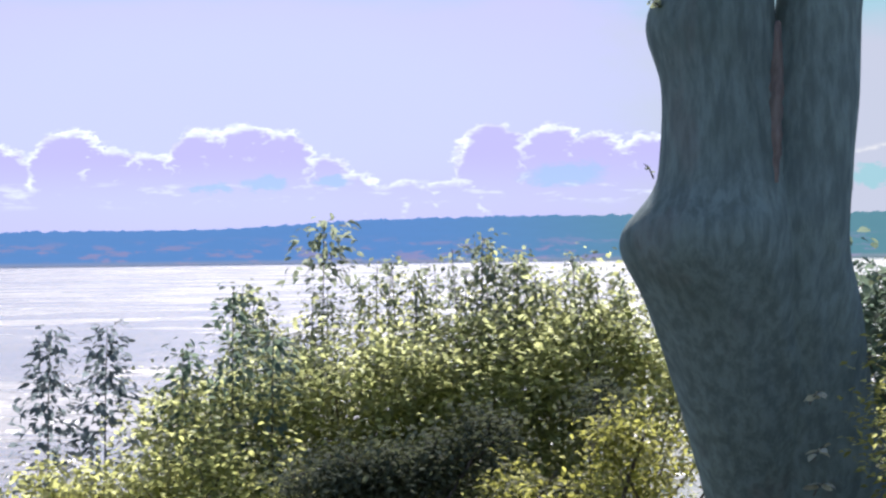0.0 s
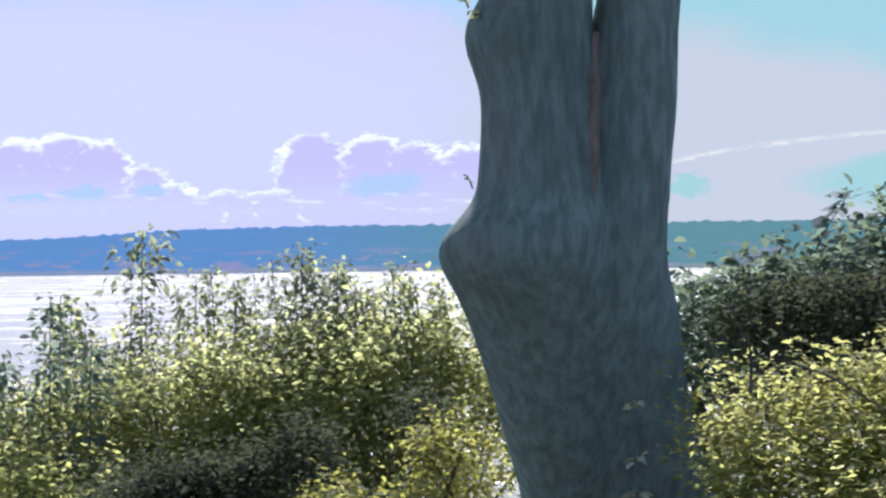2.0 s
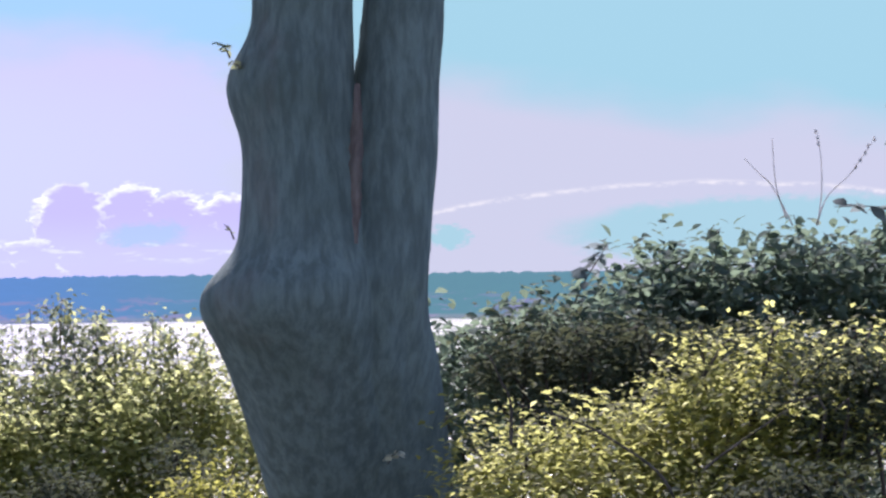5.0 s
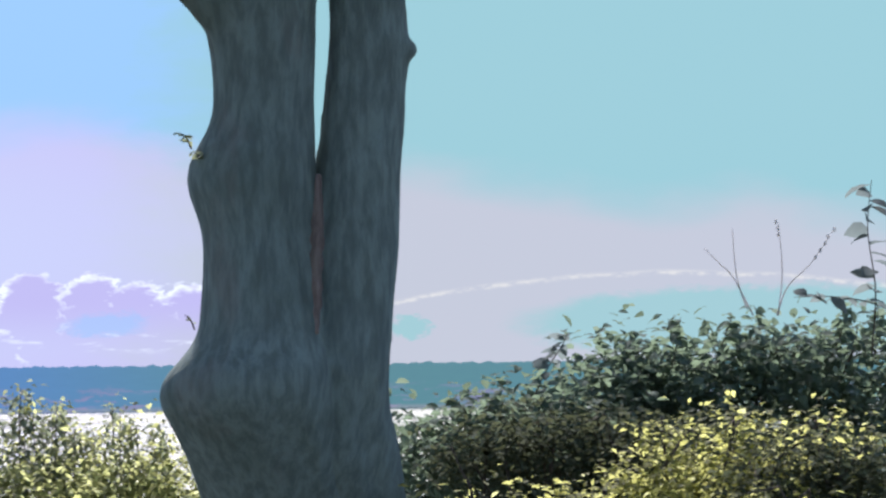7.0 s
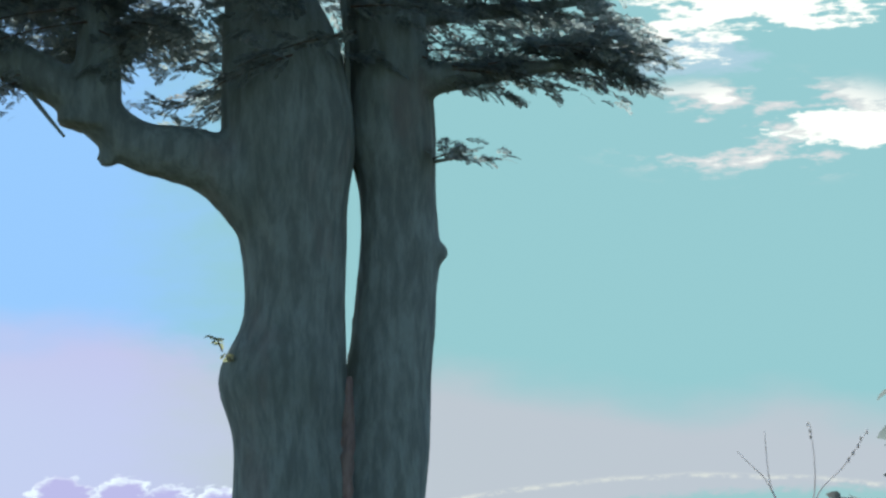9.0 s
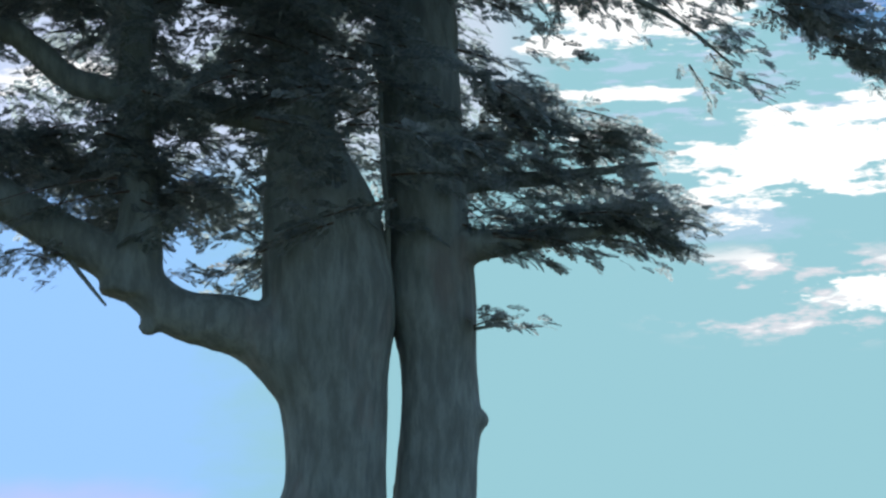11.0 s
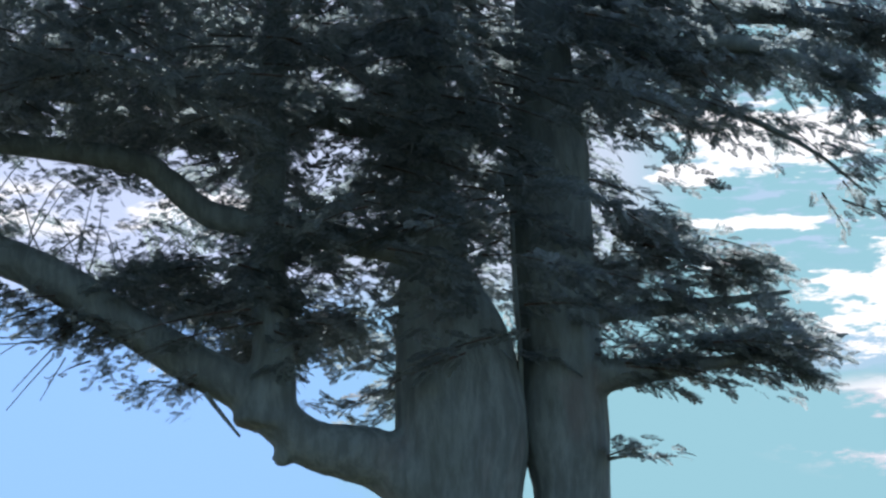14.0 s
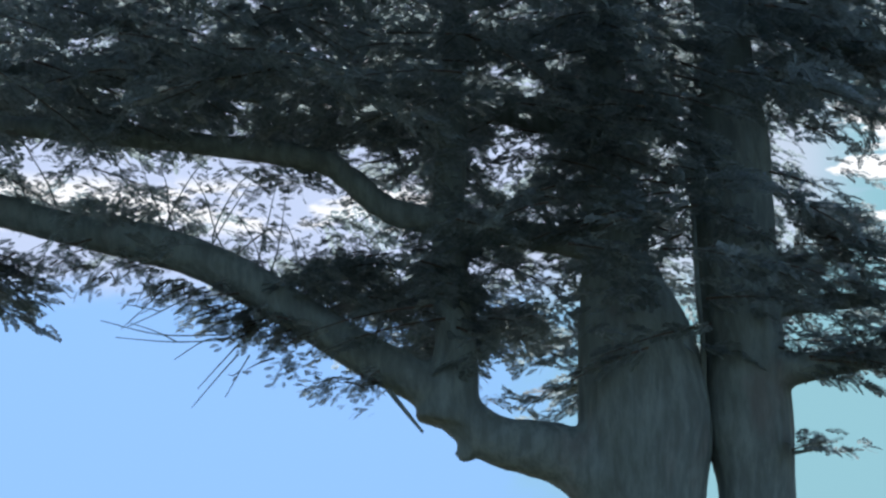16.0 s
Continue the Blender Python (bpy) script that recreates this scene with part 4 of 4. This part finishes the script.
def foot(x, y):
    return (x, y, bank_height(x, y))


# the mass beyond the conifer, down the bank
shrub("shrub", "rounded green shrub with small dense leaves", foot(-0.9, 24), [(-0.85, 24, 0.2, 1.25, 1.0, 0.72, 9750), (-0.8, 24, -0.8, 1.3, 1.0, 0.9, 9000)], LEAF, 0.085, 31)
shrub("shrub", "rounded green shrub with small dense leaves", foot(0.4, 24.5), [(0.35, 24.5, 0.35, 1.1, 1.0, 0.75, 8250), (0.4, 24.5, -0.8, 1.2, 1.0, 0.9, 8250)], LEAF, 0.085, 32)
shrub("shrub", "tall leafy shrub behind the conifer", foot(1.6, 25), [(1.3, 25, 0.6, 0.85, 0.9, 0.8, 6300), (1.4, 25, -0.6, 0.9, 0.9, 0.8, 4500), (2.3, 25, 0.4, 0.8, 0.8, 0.8, 2700), (3.1, 25, 0.2, 0.7, 0.8, 0.8, 2250)], LEAF, 0.085, 33)
shrub("shrub", "green shrub sloping towards the water", foot(-2.1, 23.5), [(-2.1, 23.5, 0.0, 0.8, 0.9, 0.55, 5400), (-2.0, 23.5, -0.8, 1.0, 0.9, 0.6, 4800)], LEAF, 0.085, 34)
shrub("shrub", "low yellow-green shrub on the bank", foot(-3.2, 22), [(-3.0, 22, -0.62, 1.0, 0.8, 0.42, 4800), (-1.9, 22, -0.5, 0.8, 0.8, 0.55, 3900), (-4.3, 22, -0.75, 0.9, 0.8, 0.4, 3300)], YELLOW, 0.085, 35)
shrub("shrub", "yellow-green shrub at the foot of the conifer", foot(1.3, 18), [(1.32, 18, 0.15, 0.42, 0.4, 0.42, 2250), (1.25, 18, -0.35, 0.4, 0.4, 0.45, 1450)], OLIVE, 0.06, 36)
shrub("shrub", "shaded green shrub near the conifer", foot(0.6, 19), [(0.55, 19, -0.4, 0.5, 0.5, 0.5, 2550)], OLIVE, 0.065, 37)
shrub("shrub", "low shaded green shrub on the bank", foot(-0.6, 20), [(-0.6, 20, -0.8, 0.9, 0.5, 0.45, 2700)], LEAF, 0.065, 47)
shoots = random.Random(8)
for i in range(34):
    x = -2.0 + 3.9 * (i + shoots.random()) / 34
    z = bank_height(x, 25.1)
    top = np.interp(x, (-2.0, -1.6, -1.25, -0.9, -0.45, -0.1, 0.36, 0.85, 1.4, 1.9), (1.2, 0.95, 1.25, 1.2, 1.6, 1.3, 1.75, 1.55, 1.45, 1.35)) + shoots.uniform(-0.3, 0.1)
    shoot("sapling", "upright leafy shoot above the shrubs", (x, 25.1 + shoots.uniform(-0.2, 0.3), z), top - z, 0.38, 430, 0.066, PALE if i % 3 else LEAF, 50 + i, shoots.uniform(-0.12, 0.12))
shoot("sapling", "tall shoot with a broad leafy head", (-1.2, 25.2, bank_height(-1.2, 25.2)), 1.88 - bank_height(-1.2, 25.2), 0.8, 200, 0.1, PALE, 90, 0.05, bare=0.8)
for i, (x, top) in enumerate([(0.34, 1.71), (0.64, 1.43), (-1.90, 1.19)]):
    z = bank_height(x, 25.3)
    shoot("sapling", "bushy grey-green sapling among the shoots", (x, 25.3, z), top - z, 0.62, 520, 0.08, PALE, 95 + i, 0.05, bare=0.45)
for i, (x, top) in enumerate([(-3.85, 0.82), (-3.3, 0.88)]):
    z = bank_height(x, 25)
    shoot("sapling", "slender dark sapling standing clear against the water", (x, 25, z), top - z, 0.52, 620, 0.1, GREYLEAF, 70 + i, 0.06)

for x, top, wide, n in ((-1.9, 1.27, 0.42, 420), (-2.35, 0.75, 0.5, 360), (-1.55, 0.9, 0.4, 300)):
    z = bank_height(x, 23.0)
    shoot("sapling", "dark blue-green sapling with a narrow crown", (x, 23.0, z), top - z, wide, n, 0.09, GLOSSY, int(200 + 10 * top), 0.04)

shrub("shrub", "low dark undergrowth on the bank", foot(-0.5, 26.6), [(-1.6, 26.6, -0.75, 1.3, 0.4, 0.65, 1700), (0.2, 26.6, -0.3, 1.4, 0.4, 0.75, 2100), (1.8, 26.8, -0.15, 1.2, 0.4, 0.85, 1900), (0.3, 26.6, -1.3, 2.4, 0.4, 0.5, 1500)], GLOSSY, 0.13, 38)
shrub("shrub", "low dark undergrowth behind the bushes", foot(4.2, 18.8), [(3.3, 18.8, -0.2, 0.9, 0.3, 0.55, 1200), (4.7, 18.8, -0.1, 1.0, 0.3, 0.6, 1300), (6.0, 18.8, 0.0, 0.9, 0.3, 0.7, 1000)], GLOSSY, 0.12, 39)

# dark clumps added where the shrubs on the bank only fall into shade
shrub("shrub", "dark leaf clumps added for deep shade on the bank", foot(-0.76, 20), [(-0.98, 20, -0.2, 0.34, 0.3, 0.25, 1500), (-0.56, 20, -0.13, 0.4, 0.3, 0.3, 2300), (-0.15, 20, -0.12, 0.42, 0.3, 0.3, 2300), (0.33, 20, 0.09, 0.30, 0.3, 0.30, 1300)], SHADELEAF, 0.07, 40)
shrub("shrub", "small dark leaf clump added for shade", foot(1.2, 20), [(1.2, 20, 0.42, 0.2, 0.3, 0.16, 500)], SHADELEAF, 0.07, 46)

# more dark leaf masses, painting the shade between and within the bushes
shrub("bush", "dark leaf mass added for the shade under the evergreen bush", foot(3.6, 15.6), [(3.02, 15.6, 1.22, 0.30, 0.3, 0.20, 700), (3.41, 15.6, 1.27, 0.40, 0.3, 0.22, 1000), (3.85, 15.6, 1.3, 0.36, 0.3, 0.20, 900), (4.34, 15.6, 1.22, 0.40, 0.3, 0.20, 700)], SHADELEAF, 0.07, 44, group="bushes beside the conifer")
shrub("bush", "dark leaf mass added for the shade inside the bush", foot(4.3, 13.2), [(4.06, 13.2, 1.10, 0.22, 0.3, 0.22, 600), (4.44, 13.2, 1.12, 0.30, 0.3, 0.28, 1000), (4.65, 13.2, 1.03, 0.30, 0.3, 0.30, 900), (4.21, 13.2, 0.89, 0.30, 0.3, 0.20, 700), (3.65, 12.3, 0.55, 0.26, 0.2, 0.16, 700), (3.22, 12.3, 0.44, 0.26, 0.2, 0.14, 600), (3.87, 12.3, 0.63, 0.25, 0.2, 0.18, 600)], SHADELEAF, 0.065, 45, group="bushes beside the conifer")

# the broad-leaved bush beside the conifer
shrub("bush", "broad-leaved evergreen bush, backlit along its top", foot(4.2, 16.5),
      [(3.05, 16.5, 1.27, 0.5, 0.5, 0.2, 1100), (3.6, 16.6, 1.37, 0.5, 0.6, 0.23, 1500), (4.45, 16.7, 1.68, 0.5, 0.6, 0.3, 1500), (5.1, 16.8, 1.76, 0.6, 0.6, 0.3, 1300), (5.9, 16.8, 1.75, 0.6, 0.6, 0.32, 1200),
       (3.6, 17.0, 0.95, 0.9, 0.6, 0.5, 2200), (4.8, 17.0, 1.1, 1.0, 0.6, 0.6, 2600), (5.9, 17.0, 1.1, 0.8, 0.6, 0.6, 2000), (3.5, 17.6, 1.0, 0.9, 0.3, 0.5, 1600), (4.7, 17.6, 1.2, 1.0, 0.3, 0.6, 1900), (5.9, 17.6, 1.3, 0.9, 0.3, 0.6, 1700), (2.9, 17.4, 0.4, 0.4, 0.3, 0.7, 900), (5.6, 16.0, 1.0, 0.6, 0.4, 0.5, 700), (5.3, 16.0, 0.5, 0.7, 0.4, 0.45, 500)], GLOSSY, 0.1, 41, LEAF_SHAPE, group="bushes beside the conifer", stems=2)
shrub("bush", "sunlit yellow-green bush with small glossy leaves", foot(3.5, 13.7),
      [(2.58, 13.6, 0.65, 0.39, 0.45, 0.34, 2565), (3.14, 13.6, 0.74, 0.52, 0.45, 0.36, 4050), (3.70, 13.6, 0.87, 0.52, 0.45, 0.40, 4050), (4.22, 13.6, 1.01, 0.47, 0.45, 0.41, 3510), (2.55, 13.1, 0.42, 0.3, 0.3, 0.22, 1215), (3.0, 13.1, 0.5, 0.4, 0.3, 0.24, 1755), (3.5, 13.1, 0.6, 0.42, 0.3, 0.26, 1890), (3.95, 13.1, 0.72, 0.35, 0.3, 0.28, 1620), (2.62, 12.6, 0.16, 0.4, 0.3, 0.26, 1485), (3.1, 12.6, 0.26, 0.42, 0.3, 0.26, 1755), (3.55, 12.6, 0.36, 0.4, 0.3, 0.26, 1620), (2.93, 13.6, 0.1, 0.69, 0.3, 0.35, 1215), (3.87, 13.6, 0.2, 0.7, 0.3, 0.4, 1215),
       (3.66, 13.7, 1.3, 0.26, 0.3, 0.16, 330), (4.08, 13.7, 1.36, 0.3, 0.3, 0.16, 330), (4.5, 13.5, 1.36, 0.28, 0.3, 0.12, 170), (4.25, 12.85, 1.0, 0.42, 0.1, 0.3, 330)],
      YELLOW, 0.06, 42, SMALL_LEAF, group="bushes beside the conifer", stems=2, flat=0.3)




def bare_branch(points, thick, seed):
    root = thing("branch", points[-1], "dark bare branch lying through the sunlit bush", "branch", "branches in the bush")
    o = np.array(points[-1])
    part("stem", (*tube([np.array(p) - o for p in points], np.linspace(thick * 0.4, thick, len(points)), 6, 24, 0.1, seed), TWIG, True), root)


for i, (pts, thick) in enumerate([([(2.34, 12.2, 1.12), (2.65, 12.2, 1.02), (2.86, 12.2, 0.90), (3.04, 12.2, 0.76), (3.14, 12.2, 0.55), (3.19, 12.2, 0.33)], 0.01), ([(3.67, 12.2, 1.07), (3.53, 12.2, 0.98), (3.36, 12.2, 0.87), (3.25, 12.2, 0.79)], 0.008), ([(2.26, 12.5, 1.35), (2.31, 12.5, 1.23), (2.36, 12.5, 1.12), (2.36, 12.5, 0.91)], 0.009)]):
    bare_branch(pts, thick, 150 + i)

# ---------------------------------------------------------------- small growth
def leafy_twig(name, label, points, leaves, leaf, material, seed, group=""):
    """A single twig whose large leaves can be told apart."""
    rng = np.random.default_rng(seed)
    root = thing(name, points[0], label, "twig", group)
    o = np.array(points[0])
    pts = [np.array(p) - o for p in points]
    part("stem", (*tube(pts, np.linspace(0.006, 0.002, len(pts)), 5, 12, 0.05, seed), TWIG, True), root)
    line = smooth_line(pts, 100)
    shared = mesh_of("leaf", LEAF_SHAPE[0], LEAF_SHAPE[1], material, True)
    for i in range(leaves):
        t = 0.3 + 0.7 * (i + rng.random() * 0.5) / leaves
        ob = new("leaf", shared)
        ob.parent = root
        size = leaf * rng.uniform(0.75, 1.15)
        ob.matrix_basis = Matrix.LocRotScale(Vector(line[min(99, int(t * 99))]), Euler((rng.normal(-0.2, 0.35), rng.normal(0, 0.5), rng.uniform(0, 6.28))), (size, size, size))
    return root


leafy_twig("leafy_twig", "dull grey broad-leaved twig standing above the bush", [(3.5, 16.4, 1.55), (3.6, 16.4, 1.75), (3.7, 16.4, 1.9), (3.75, 16.4, 1.99)], 17, 0.13, GREYLEAF, 81, "twigs above the bush")
for i, (x, z, dx, dz) in enumerate([(2.85, 1.4, -0.12, 0.16), (3.2, 1.55, -0.2, 0.12), (4.0, 1.75, -0.15, 0.22), (4.45, 2.0, 0.05, 0.25), (4.75, 2.05, 0.1, 0.16), (5.1, 2.1, -0.1, 0.2), (5.55, 2.1, 0.12, 0.22), (5.85, 2.1, 0.0, 0.2)]):
    leafy_twig("leafy_twig", "leafy twig sticking out of the bush top", [(x, 16.5, z - 0.3), (x + dx * 0.5, 16.45, z - 0.12), (x + dx, 16.4, z - 0.02 + dz * 0.4)], 18, 0.11, GLOSSY, 120 + i, "twigs above the bush")
leafy_twig("leafy_twig", "dull grey broad-leaved twig rising against the sky", [(4.95, 14.0, 1.8), (4.98, 14.0, 2.15), (4.94, 14.0, 2.5), (4.97, 14.0, 2.78)], 15, 0.17, GREYLEAF, 82, "twigs above the bush")
leafy_twig("leafy_twig", "dull grey broad-leaved twig leaning over the bush", [(5.2, 14.0, 1.95), (5.0, 14.0, 2.07), (4.75, 14.0, 2.12), (4.5, 14.0, 2.12)], 14, 0.12, GREYLEAF, 83, "twigs above the bush")


def dry_stalk(points, heads, seed):
    root = thing("dry_stalk", points[0], "thin pale dry stalk with small seed heads", "dry stalk", "dry stalks above the bush")
    o = np.array(points[0])
    rng = np.random.default_rng(seed)
    pts = [np.array(p) - o for p in points]
    part("stem", (*tube(pts, np.linspace(0.006, 0.003, len(pts)), 5, 12, 0.03, seed), STRAW, True), root)
    for i in range(heads):
        p = smooth_line(pts, 60)[59 - 4 * i] + np.array((rng.normal(0, 0.006), 0.0, -0.012))
        part("seed_head", (*tube([p, p + (0, 0, 0.012), p + (0, 0, 0.026), p + (0, 0, 0.034)], [0.003, 0.009, 0.008, 0.002], 6, 8, 0.1, i), STRAW, True), root)


for i, (pts, n) in enumerate([([(4.99, 16.4, 2.09), (4.86, 16.4, 2.34), (4.77, 16.4, 2.43), (4.67, 16.4, 2.53)], 0), ([(4.95, 16.4, 2.13), (4.89, 16.4, 2.31), (4.87, 16.4, 2.46), (4.86, 16.4, 2.66)], 0), ([(5.16, 16.4, 2.09), (5.19, 16.4, 2.31), (5.19, 16.4, 2.50), (5.17, 16.4, 2.70)], 3), ([(5.15, 16.4, 2.09), (5.23, 16.4, 2.28), (5.39, 16.4, 2.43), (5.55, 16.4, 2.65)], 5)]):
    dry_stalk(pts, n, 90 + i)

# sprigs growing out of the bark
for i, (x, y, z) in enumerate([(1.27, 14.9, 2.98), (1.2, 14.9, 3.08), (1.21, 14.88, 2.04), (2.03, 14.45, 0.76), (2.05, 14.45, 0.45), (2.05, 14.45, 0.25), (2.4, 14.8, 0.95), (2.44, 14.8, 0.6)]):
    side = (-0.065 if i != 2 else -0.06) if x < 1.5 else 0.05
    n = (12 if x < 1.5 else 6) if i != 2 else 4
    back = lean(z)
    x, y, z = x * (1 + back / TREE_Y), y + back, 1.6 + (z - 1.6) * (1 + back / TREE_Y)
    leafy_twig("sprig", "small pale leafy sprig growing from the bark" if x < 1.5 or x > 2.2 else "dried leaves caught on the bark, paled as if sunlit", [(x, y, z - 0.05), (x + side * 0.4, y - 0.04, z), (x + side, y - 0.08, z + 0.03)], n, (0.028 if i == 2 else 0.05) if x < 1.5 else (0.085 if x < 2.2 else 0.04), PALE if x < 1.5 else (SUNLIT_DRYLEAF if x < 2.2 else PALE), 100 + i, "sprigs on the bark")
